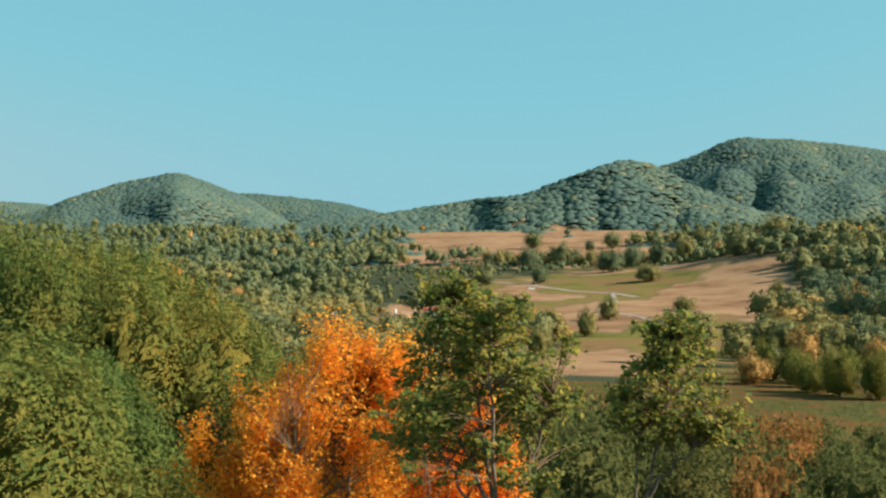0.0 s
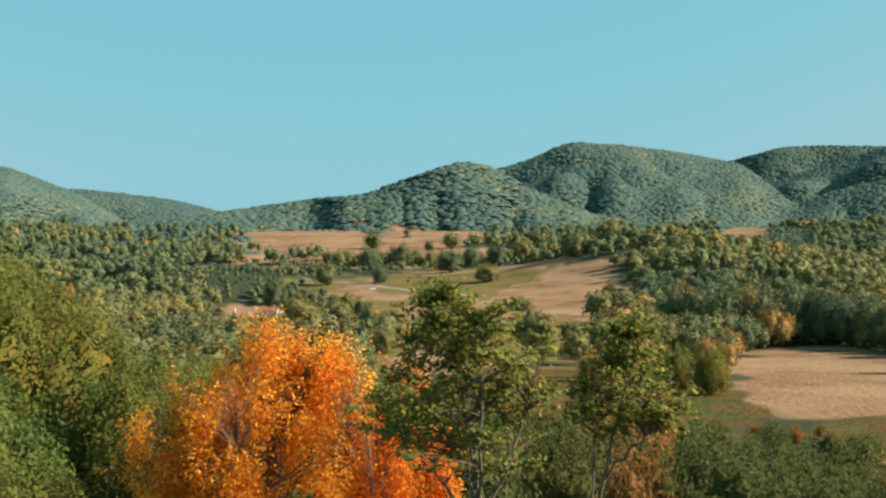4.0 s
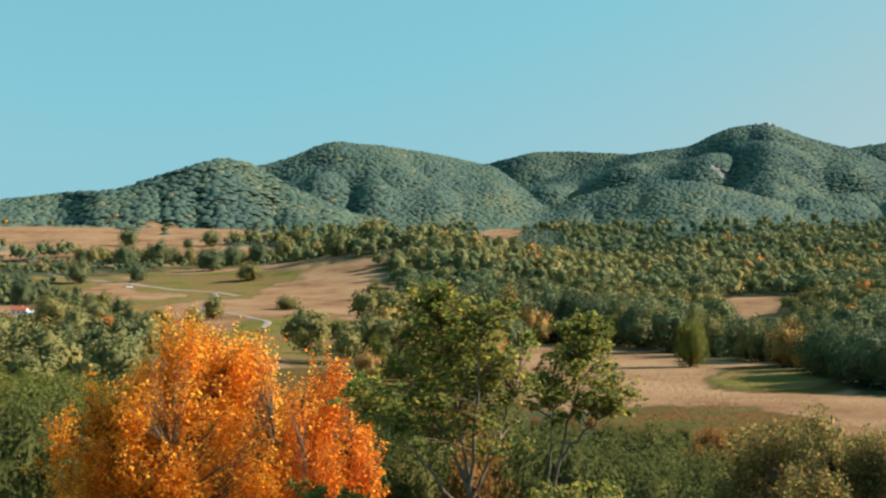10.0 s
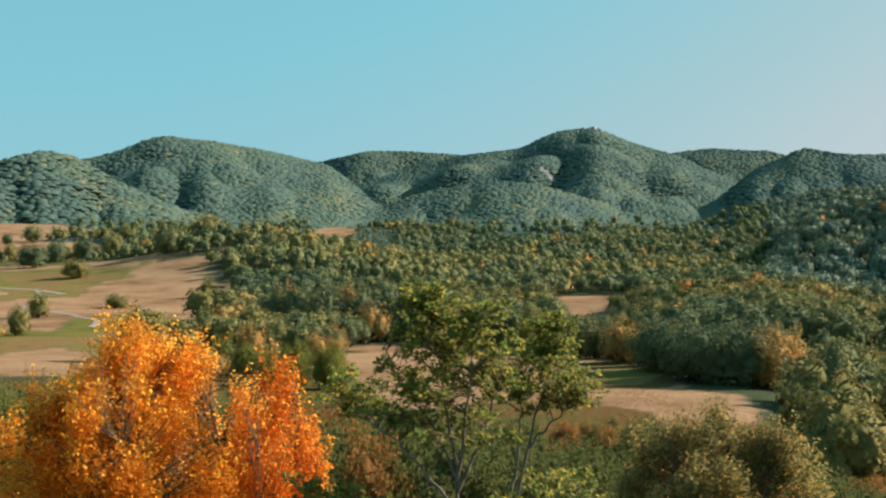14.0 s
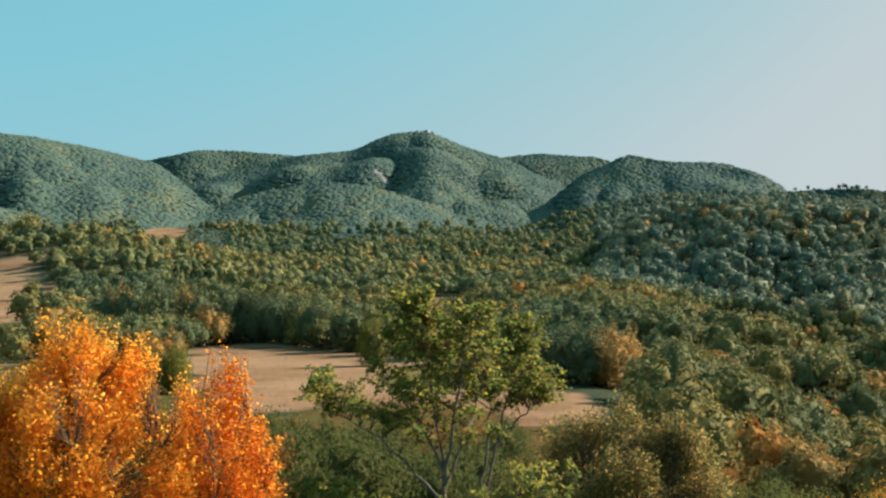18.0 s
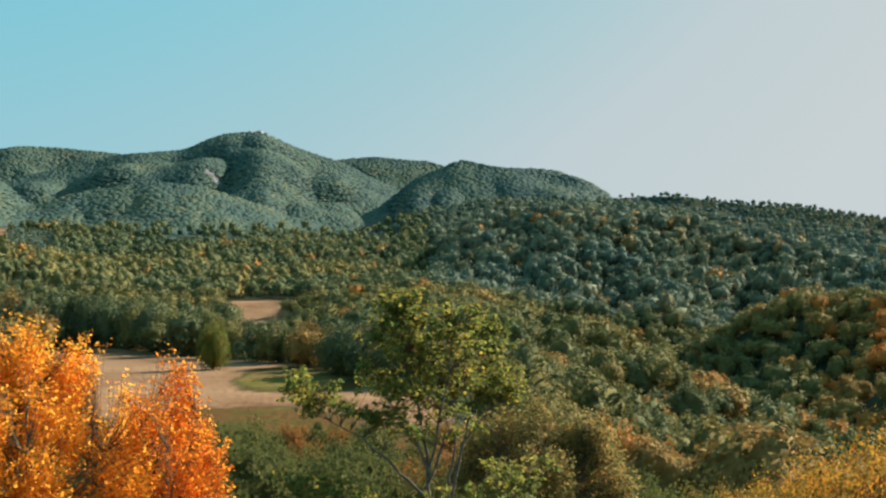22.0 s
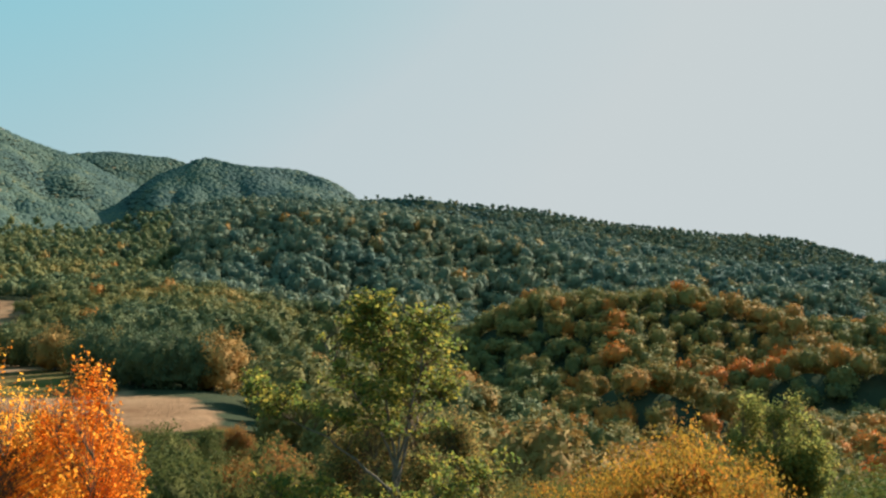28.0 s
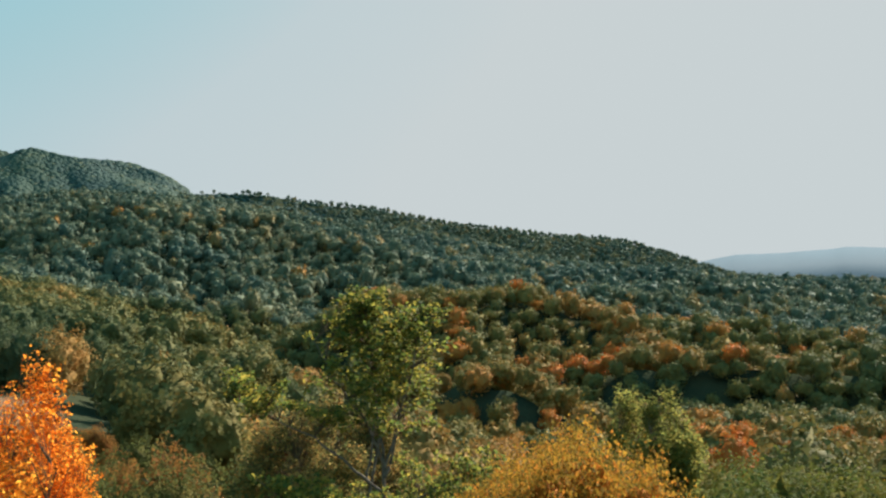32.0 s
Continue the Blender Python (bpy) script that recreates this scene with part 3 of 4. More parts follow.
wood("valley_wood", "mixed autumn woodland on the valley slopes", scatter(95, 290, 14.3, 62, 8.2), near_crowns, mat_wood, 10.2, (0.7, 1.3))
wood("field_wood", "mixed woodland behind the row along the dry field", scatter(228, 290, -1, 13, 7.8), near_crowns, mat_wood, 9.0)
wood("west_wood", "mixed green and olive woodland on the west slope", scatter(140, 290, -62, -26.5, 8.0), near_crowns, mat_wood, 10.2, (0.7, 1.3))
wood("slope_wood", "rounded green and rust trees on the lower slopes", scatter(290, 480, -62, 62, 8.8), slope_crowns, mat_wood, 11.0, (0.65, 1.3))
wood("hillside_wood", "mixed green and rust woodland along the meadows", scatter(480, 720, -62, 62, 9.0), mid_crowns, mat_wood, 11.6, (0.65, 1.3))


def share(places, keep):
    """Thins the places by a chance that depends on their distance and bearing."""
    X, Y, Z = places
    ok = rng.uniform(0, 1, len(X)) < keep(np.hypot(X, Y), np.degrees(np.arctan2(X, Y)))
    return X[ok], Y[ok], Z[ok]


wood("upland_wood", "green woodland rising behind the meadows", share(scatter(720, 1750, -62, 12, 11.2), lambda r, az: 1 - ease(1050, 1700, r)), thin_crowns, mat_wood, 13.0, (0.65, 1.35))
wood("ridge_wood", "dark green and rust woodland on the east ridge, hazed in colour", share(scatter(720, 2150, 12, 62, 11.5, 0.0025), lambda r, az: np.where(r > 1750, ease(18, 36, az), 1)), ridge_crowns, mat_ridge_hazed, 15.0, (0.7, 1.25))
wood("mountain_wood", "dense dark green forest on the mountains, blue haze put into its colour", share(scatter(1000, 4600, -62, 62, 8.2), lambda r, az: ease(1000, 1500, r) * np.where(az > 12, (r > 1750) * (1 - 0.9 * ease(18, 36, az) * (r < 2150)), 1)), far_crowns, mat_hazed_wood, 9.5, (0.6, 1.4))
# ---- single trees ----
def trunk_mesh(rng, high, radius, limbs, reach):
    """A tapered trunk with rising limbs."""
    z = np.linspace(-0.4, high, 9)
    wob = np.cumsum(rng.normal(0, 0.012 * high, (9, 2)), axis=0)
    stem = np.column_stack([wob, z])
    pieces = [tube(stem, np.linspace(radius, radius * 0.18, 9), 8)]
    for q in range(limbs):
        k = rng.integers(2, 8)
        a = rng.uniform(0, 2 * np.pi)
        far = reach * rng.uniform(0.5, 1.0)
        s = np.linspace(0, 1, 5)[:, None]
        end = np.array([math.cos(a) * far, math.sin(a) * far, far * rng.uniform(0.5, 1.1)])
        pts = stem[k] + s * end + np.array([0, 0, 0.15 * far]) * np.sin(s * np.pi)
        pieces.append(tube(pts, np.linspace(radius * 0.45, radius * 0.08, 5), 5))
    return joined(pieces)


def make_tree(name, label, width, high, tint, lumps=24, flakes=1400, size=0.4, bare=0.16, tall=1.0, seed=1, category="tree", mat=None, loose=0.5, fuzz=(0.9, 1.16)):
    """One tree: trunk with limbs, and a crown of loose foliage."""
    g = np.random.default_rng(seed)
    root = empty(name, 0, 0, 0)
    v, f = trunk_mesh(g, high * 0.7, 0.02 * high + 0.05, 9, width * 0.24)
    child("trunk", mesh_of("trunk", v, f, mat_bark), root, "grey-brown bark")
    v, f = round_crown(g, width, high * bare, high, 3, lumps, flakes, size, 0.45, 0.5, tall, loose, fuzz, (0.22, 0.46), 0.82)
    me = mesh_of("crown", v, f, mat or mat_tree, tint=np.full(len(v), tint))
    me.polygons.foreach_set("use_smooth", np.ones(len(f), bool))
    child("crown", me, root)
    return tagged(root, label, category)


TEMPLATES = {
    "beech": make_tree("beech_tree", "tall beech tree with dense green leaves", 8.5, 16, 0.37, 54, 9000, 0.15, 0.0, 2.2, 3),
    "beech_dark": make_tree("beech_tree", "tall beech tree with dark green leaves", 9.5, 16, 0.22, 54, 9000, 0.155, 0.0, 2.6, 4),
    "beech_olive": make_tree("beech_tree", "beech tree with olive leaves turning yellow", 8.0, 15, 0.43, 50, 8500, 0.145, 0.0, 1.9, 5),
    "beech_gold": make_tree("beech_tree", "tall beech tree with ochre and green leaves", 8.0, 16, 0.62, 50, 8500, 0.15, 0.0, 2.2, 6),
    "maple_gold": make_tree("maple_tree", "rounded maple tree with golden orange leaves", 8.5, 11, 0.86, 50, 9000, 0.12, 0.0, 1.6, 7, mat=mat_gold, loose=0.6, fuzz=(0.88, 1.24)),
    "shrub_green": make_tree("shrub", "dense green shrub on the heath", 5.0, 4.5, 0.26, 34, 5200, 0.085, 0.0, 1.4, 9, "shrub", mat_shrub, 0.6, (0.88, 1.22)),
    "shrub_brown": make_tree("shrub", "brownish twiggy shrub with thin dry leaves", 6.0, 7.0, 0.38, 44, 7500, 0.08, 0.0, 2.0, 10, "shrub", mat_shrub, 0.7, (0.85, 1.28)),
    "shrub_rust": make_tree("shrub", "rust and yellow shrub on the heath", 4.6, 3.8, 0.86, 34, 5200, 0.08, 0.0, 1.4, 11, "shrub", mat_shrub, 0.6, (0.88, 1.22)),
    "oak": make_tree("oak_tree", "rounded green oak tree standing in a dry meadow", 12, 12, 0.27, 34, 2200, 0.27, 0.0, 1.1, 12, mat=mat_wood),
    "oak_dark": make_tree("oak_tree", "broad dark green oak tree at the meadow's edge", 13, 12, 0.14, 34, 2200, 0.27, 0.0, 1.2, 13, mat=mat_wood),
    "oak_olive": make_tree("oak_tree", "oak tree with olive-green leaves", 11, 13, 0.42, 34, 2200, 0.27, 0.0, 1.3, 14, mat=mat_wood),
    "oak_rust": make_tree("oak_tree", "oak tree with a rust-coloured top", 11, 13, 0.66, 34, 2200, 0.27, 0.0, 1.2, 15, mat=mat_wood),
}
WIDE = {"beech": (8.5, 16), "beech_dark": (9.5, 16), "beech_olive": (8.0, 15), "beech_gold": (8.0, 16), "maple_gold": (8.5, 11), "shrub_green": (5, 4.5),
        "shrub_brown": (6, 7), "shrub_rust": (4.6, 3.8), "oak": (12, 12), "oak_dark": (13, 12), "oak_olive": (11, 13), "oak_rust": (11, 13)}
used = set()


def plant(kind, x, y, width, high, group=""):
    """Puts a tree of that kind on the ground, with its own width and height."""
    w, h = WIDE[kind]
    sunk = 0.03 if kind.startswith("shrub") else 0.13
    high /= 1 - sunk
    z = float(height(x, y)) - sunk * high
    a = random.uniform(0, 2 * math.pi)
    s = width / w
    m = Matrix.Translation((x, y, z)) @ Matrix.Rotation(a, 4, "Z") @ Matrix.Diagonal((s, s, high / h, 1))
    ob = TEMPLATES[kind]
    if kind in used:
        ob = copy_thing(ob, m @ Matrix.Diagonal((*[1 / k for k in ob.scale], 1)))
    else:
        ob.matrix_basis = m
        used.add(kind)
    return tagged(ob, group=group)


# trees standing free in the meadows: east, north, width, height
for x, y, w, h in [(-212, 482, 11, 12), (-184, 403, 10, 12), (-308, 757, 22, 14), (-379, 848, 28, 20), (-389, 745, 14, 15), (-477, 952, 24, 24), (-470, 879, 24, 22),
                   (-419, 717, 19, 20), (-410, 635, 16, 20), (-686, 985, 21, 20), (-597, 1119, 24, 22), (-531, 1126, 13, 12), (-522, 1165, 24, 21), (-393, 925, 20, 22)]:
    plant(random.choice(["oak", "oak", "oak_dark", "oak_olive"]), x, y, w, h, "meadow trees")
for x, y, w, h in [(-382, 958, 21, 23), (-372, 996, 23, 26), (-430, 1201, 23, 23), (-269, 836, 25, 26), (-253, 874, 26, 27), (-72, 451, 16, 20), (-262, 430, 17, 15),
                   (-230, 396, 11, 9), (-199, 384, 17, 13), (-96, 419, 18, 15), (-62, 310, 12, 14), (-208, 568, 15, 8), (50, 565, 8, 9), (61, 483, 9, 11), (88, 479, 6, 7), (-307, 553, 12, 9)]:
    plant(random.choice(["oak", "oak_dark", "oak_olive", "oak_olive"]), x, y, w, h, "meadow trees")
plant("oak_rust", -53, 397, 15, 15, "meadow trees")
plant("maple_gold", -20, 401, 9, 14, "meadow trees")
plant("beech_olive", 2, 273, 8, 12.5, "meadow trees")
plant("oak_olive", -27, 439, 9, 11, "meadow trees")

# belts of trees between the meadows
for q in range(46):
    b = -34.5 + q * 0.30 + random.uniform(-0.2, 0.2)
    low = 1 if b < -30.5 else 0
    d = (985 if low else 1075) + random.uniform(-45, 35)
    plant(random.choice(["oak", "oak_dark", "oak_olive", "oak_olive", "oak_rust"]), d * math.sin(radians(b)), d * math.cos(radians(b)), random.uniform(11, 16), random.uniform(7, 10) if low else random.uniform(11, 17), "trees between the meadows")
for q in range(16):
    b = -19.5 + random.uniform(0, 4)
    d = random.uniform(990, 1090)
    plant(random.choice(["oak", "oak_dark", "oak_olive"]), d * math.sin(radians(b)), d * math.cos(radians(b)), random.uniform(13, 22), random.uniform(13, 22), "trees between the meadows")
for q in range(34):
    b = random.choice([random.gauss(-30.5, 1.0), random.gauss(-27.5, 1.2), random.gauss(-14.2, 0.8)])
    d = random.uniform(300, 600) if b < -20 else random.uniform(330, 800)
    plant(random.choice(["oak", "oak_olive", "oak_olive", "oak_rust"]), d * math.sin(radians(b)), d * math.cos(radians(b)), random.uniform(7, 13), random.uniform(6, 12), "trees between the meadows")

for q in range(14):
    b, d = random.uniform(-13.5, -9.2), random.uniform(265, 335)
    plant(random.choice(["oak_olive", "oak_olive", "oak", "oak_rust"]), d * math.sin(radians(b)), d * math.cos(radians(b)), random.uniform(6, 10), random.uniform(7, 12), "trees between the meadows")

for q in range(10):
    b, d = random.uniform(-15.5, -9.5), random.uniform(195, 255)
    plant(random.choice(["oak_olive", "beech_olive", "oak", "oak_rust"]), d * math.sin(radians(b)), d * math.cos(radians(b)), random.uniform(5, 8), random.uniform(6, 10), "trees between the meadows")

# the row behind the dry field: mostly dark-leaved oaks, to deepen its shaded face
for q in range(46):
    b = -12.5 + q * 0.56 + random.uniform(-0.2, 0.2)
    d = np.interp(b, [-12.5, -4, 0, 2, 5, 8, 13], [402, 400, 335, 303, 268, 226, 208]) + random.uniform(0, 16)
    x, y = d * math.sin(radians(b)), d * math.cos(radians(b))
    h = math.tan(radians(np.interp(b, [-12.5, -6, -2, 1, 5, 13], [0.5, 0.4, -0.2, -0.9, -1.3, -1.7]))) * d + EYE - float(height(x, y))
    h *= random.uniform(1.0, 1.22)
    plant(random.choice(["oak_dark", "oak_dark", "oak", "oak_dark", "oak_olive", "oak_dark", "oak_rust"]), x, y, min(random.uniform(12, 16), h), h, "trees in the row behind the field")

# the wood on the west side of the overlook
def wood_side(count, west, east, near, far, top, kinds, group, spread=(6, 10), low=4.0, gap=4.0, start=(0, 0)):
    """Trees whose tops stay under the line top (bearings, elevation angles), seen from start."""
    done = []
    for _ in range(count * 12):
        b, d = random.uniform(west, east), near + (far - near) * random.random()
        x, y = start[0] + d * math.sin(radians(b)), start[1] + d * math.cos(radians(b))
        if len(done) >= count or any((x - p) ** 2 + (y - q) ** 2 < gap * gap for p, q in done):
            continue
        el = np.interp(b, *top) - abs(random.gauss(0, 0.5))
        h = math.tan(radians(el)) * d + EYE - float(height(x, y))
        if h < low:
            continue
        h = min(h, 26)
        done.append((x, y))
        plant(random.choice(kinds), x, y, min(random.uniform(*spread), h * 0.85), h, group)


WEST_END, EAST_END = (7.6, 6.9), (-9.2, 0.4)
wood_side(72, -60, -42.5, 84, 150, ([-60, -54.5, -51.6, -48.5, -47.2, -45.5, -44, -42.5], [4.4, 4.1, 3.7, 3.0, 2.9, 1.5, 0.5, -1.3]), ["beech", "beech_olive", "beech", "beech_olive", "beech_dark"], "trees of the west wood", (8, 11), 6, 3.8, WEST_END)
wood_side(30, -60, -46.5, 46, 70, ([-60, -54.5, -52, -50, -48.9, -47], [1.0, 0.0, -0.9, -2.6, -4.6, -7.7]), ["beech", "beech", "beech_dark"], "trees of the west wood", (7, 9.5), 4, 3, WEST_END)
wood_side(52, -46.5, -28, 80, 160, ([-46.5, -42.5, -41, -38, -34, -28], [-1.0, -1.6, -1.8, -2.4, -3.2, -4.2]), ["beech_olive", "beech", "beech_olive", "beech"], "trees of the west wood", (7, 10), 4, 4.5, WEST_END)
for b, dist in ((-47.4, 104), (-51.5, 128), (-46.2, 118), (-48.6, 112), (-53.8, 121), (-45.2, 99), (-50.2, 109)):
    x, y = WEST_END[0] + dist * math.sin(radians(b)), WEST_END[1] + dist * math.cos(radians(b))
    plant("beech_gold", x, y, 8, math.tan(radians(2.3 if b < -47 else 1.4)) * dist + EYE - float(height(x, y)), "trees of the west wood")
# shrubs and small trees in front
wood_side(26, -30, -11, 46, 78, ([-30, -22, -10], [-4.2, -4.3, -4.8]), ["beech_olive", "shrub_green", "shrub_green"], "shrubs under the overlook", (4, 7), 2.5, 3.0)
wood_side(34, -11, 9, 46, 78, ([-11, -5, 1, 9], [-4.9, -5.8, -6.9, -7.4]), ["shrub_brown", "shrub_green", "shrub_green", "shrub_green", "shrub_rust"], "shrubs under the overlook", (4, 7), 2.5, 3.0)
wood_side(70, -27, 12, 82, 150, ([-27, -10, 12], [-4.8, -5.5, -6.2]), ["shrub_green", "shrub_rust", "shrub_brown", "shrub_green"], "shrubs on the heath", (3, 5.5), 1.5, 4.0)
wood_side(26, 14, 34, 50, 90, ([14, 20, 26, 34], [-7.4, -8.6, -9.0, -8.6]), ["shrub_green", "beech_olive", "shrub_brown", "shrub_rust"], "trees on the east slope", (4, 7), 2.5, 3.5)
for x, y, w, tip in ((17.4, 39.6, 4.4, 33.1), (20.2, 39.4, 4.6, 33.9), (23.2, 40.6, 5.0, 34.6)):
    plant("maple_gold", x, y, w, tip - float(height(x, y)), "trees on the east slope")
wood_side(22, 30, 42, 50, 84, ([30, 34, 36, 38.5, 42], [-9.0, -8.4, -7.6, -6.7, -7.4]), ["maple_gold", "maple_gold", "beech_olive"], "trees on the east slope", (4.5, 7), 3, 3.4, EAST_END)
wood_side(18, 46.5, 60, 50, 90, ([46, 48, 52, 60], [-7.4, -7.0, -7.2, -7.0]), ["maple_gold", "beech_olive", "beech"], "trees on the east slope", (5, 8), 3, 4, EAST_END)


# ---- the two trees by the overlook ----
def plumes(seed, count, centre, half, wide, tall):
    """Upright tufts all over a broad-shouldered dome: masses for hero_tree."""
    g = np.random.default_rng(seed)
    out = []
    for _ in range(count):
        a, e = g.uniform(0, 2 * math.pi), math.asin(g.uniform(-0.45, 1.0))
        d = np.array([math.cos(a) * math.cos(e), math.sin(a) * math.cos(e), math.sin(e)])
        d /= (np.abs(d) ** 2.8).sum() ** (1 / 2.8)
        p = np.array(centre) + d * half * g.uniform(0.68, 1.08)
        k = g.uniform(0.7, 1.25)
        out.append((*p, wide * k, wide * k, tall * k, k))
    return out


def sprays(seed, count, low, high, spread, rise=0.32, share=1.0):
    """Flat sprays of leaves that reach out from a leaning axis, longer towards the bottom: masses for hero_tree."""
    g = np.random.default_rng(seed)
    low, high = np.array(low, float), np.array(high, float)
    out = []
    for q in range(count):
        u = (q + g.uniform(0, 1)) / count
        a = q * 2.4 + g.uniform(-0.5, 0.5)
        far = np.interp(u, [0, 0.25, 0.6, 1.0], spread) * g.uniform(0.7, 1.15)
        way = np.array([math.cos(a), math.sin(a), rise + 0.5 * u])
        for k in (0.4, 0.6, 0.8, 1.0):
            p = low + (high - low) * u + way * far * k + [0, 0, -0.10 * far * k * k]
            out.append((*p, 0.20, 0.20, 0.06, share * (0.6 + 0.4 * k)))
    return out


def hero_tree(name, label, base, stems, masses, clusters, per, leaf, mat, seed, rise=0.5, reach=0.55, girth=0.09, fluff=1.0):
    """stems: point lists from the base; masses: centre, half sizes and share of the foliage. Twigs run from the stems to each cluster of leaves."""
    g = np.random.default_rng(seed)
    root = empty(name, *base)
    base_z = max(m[2] for m in masses) - 3.5
    joints = []
    for q, pts in enumerate(stems):
        P = np.array(pts, float)
        s = np.linspace(0, 1, len(P))
        t = np.linspace(0, 1, 14)
        C = np.column_stack([np.interp(t, s, P[:, k]) for k in range(3)])
        C[1:-1] = (C[:-2] + C[1:-1] * 2 + C[2:]) / 4 + g.normal(0, 0.02, (12, 3))
        r0 = girth * (1.0 if q == 0 else 0.6)
        v, f = tube(C, np.linspace(r0, r0 * 0.14, 14), 8)
        child("trunk" if q == 0 else "stem", mesh_of("trunk", v, f, mat_bark), root, "pale grey bark")
        joints.append(C[3:])
    joints = np.concatenate(joints)
    share = np.array([m[6] for m in masses], float)
    pick = g.choice(len(masses), clusters, p=share / share.sum())
    M = np.array(masses, float)[pick]
    d = g.normal(size=(clusters, 3))
    d /= np.linalg.norm(d, axis=1)[:, None]
    q = g.uniform(0.35, 1.0, clusters)[:, None] ** 0.5
    C = M[:, :3] + d * q * M[:, 3:6]
    pieces, spots = [], []
    for c, out in zip(C, d):
        gap = np.linalg.norm(joints - (c - [0, 0, 0.5 * rise]), axis=1) + np.where(joints[:, 2] > c[2] - 0.1, 4, 0)
        a = joints[np.argmin(gap)]
        way = out * 0.6 + [0, 0, rise] + g.normal(0, 0.25, 3)
        way /= np.linalg.norm(way)
        tip = c + way * reach * g.uniform(0.6, 1.2)
        s = np.linspace(0, 1, 6)[:, None]
        mid = (a + c) / 2 + [0, 0, 0.12 * np.linalg.norm(c - a)]
        curve = (1 - s) ** 2 * a + 2 * s * (1 - s) * mid + s * s * tip
        pieces.append(tube(curve, np.linspace(girth * 0.16, 0.004, 6), 4))
        u = g.uniform(-0.25, 1.0, per)[:, None]
        line = c + (tip - c) * u
        spots.append(line + g.normal(0, 1, (per, 3)) * (0.05 + 0.10 * (1 - np.clip(u, 0, 1))) * [1, 1, 0.7] * (reach / 0.5) * fluff)
    v, f = joined(pieces)
    tagged(child("branching", mesh_of("branching", v, f, mat_twig), root, "thin branches"), kind="stuff")
    v, f = leaves_at(g, np.concatenate(spots), leaf, np.array([0, 0, base_z]))
    child("foliage", mesh_of("foliage", v, f, mat), root)
    return tagged(root, label, "tree")


gz0 = float(height(-8.0, 27.4))
top = EYE - 1.25 - gz0
hero_tree("maple_tree", "maple tree in full bright orange autumn leaf", (-8.0, 27.4, gz0),
          [[(0, 0, -0.3), (0.1, 0.1, top * 0.35), (-0.2, 0.1, top * 0.7), (-0.1, 0.2, top - 0.6)],
           [(0, 0, top * 0.2), (1.0, 0.4, top * 0.5), (1.8, 0.5, top - 2.4)],
           [(0, 0, top * 0.2), (-1.3, -0.3, top * 0.5), (-2.5, -0.8, top - 1.6)],
           [(0, 0, top * 0.25), (0.2, -1.6, top * 0.5), (0.4, -2.4, top - 1.4)],
           [(0, 0, top * 0.25), (0.3, 1.6, top * 0.5), (0.2, 2.6, top - 1.0)],
           [(0, 0, top * 0.25), (-0.9, 1.2, top * 0.5), (-1.6, 1.8, top - 1.0)]],
          [(0, 0.1, top - 3.4, 2.3, 2.4, 2.3, 7), (0, 0.1, top - 5.4, 3.1, 3.1, 2.2, 9)]
          + plumes(5, 100, (0, 0.1, top - 4.2), np.array([3.0, 3.2, 3.6]), 0.15, 0.8),
          3300, 36, 0.08, mat_orange, 41, 1.3, 0.85, 0.08, 0.7)

gz0 = float(height(-4.6, 26.8))
top = EYE - 1.9 - gz0
hero_tree("maple_tree", "slim young maple with loose red-orange autumn leaves", (-4.6, 26.8, gz0),
          [[(0, 0, -0.3), (-0.1, 0.1, top * 0.4), (-0.3, 0, top * 0.7), (-0.7, -0.3, top - 0.4)],
           [(0, 0, top * 0.3), (0.3, 0.2, top * 0.6), (0.6, 0.2, top - 0.9)],
           [(0, 0, top * 0.3), (0.6, 0.0, top * 0.6), (1.3, 0.1, top - 1.7)],
           [(0, 0, top * 0.3), (0.0, 0.8, top * 0.6), (0.1, 1.4, top - 0.8)],
           [(0, 0, top * 0.35), (-0.1, -0.8, top * 0.6), (0.0, -1.4, top - 1.5)]],
          plumes(6, 26, (-0.2, 0.1, top - 3.6), np.array([1.1, 1.4, 3.1]), 0.14, 0.75) + plumes(7, 8, (0.6, 0.1, top - 3.8), np.array([0.6, 0.8, 2.4]), 0.15, 0.6)
          + [(0.1, 0.1, top - 4.2, 1.1, 1.2, 1.6, 5)],
          620, 34, 0.078, mat_red_orange, 45, 1.3, 0.8, 0.06, 0.55)

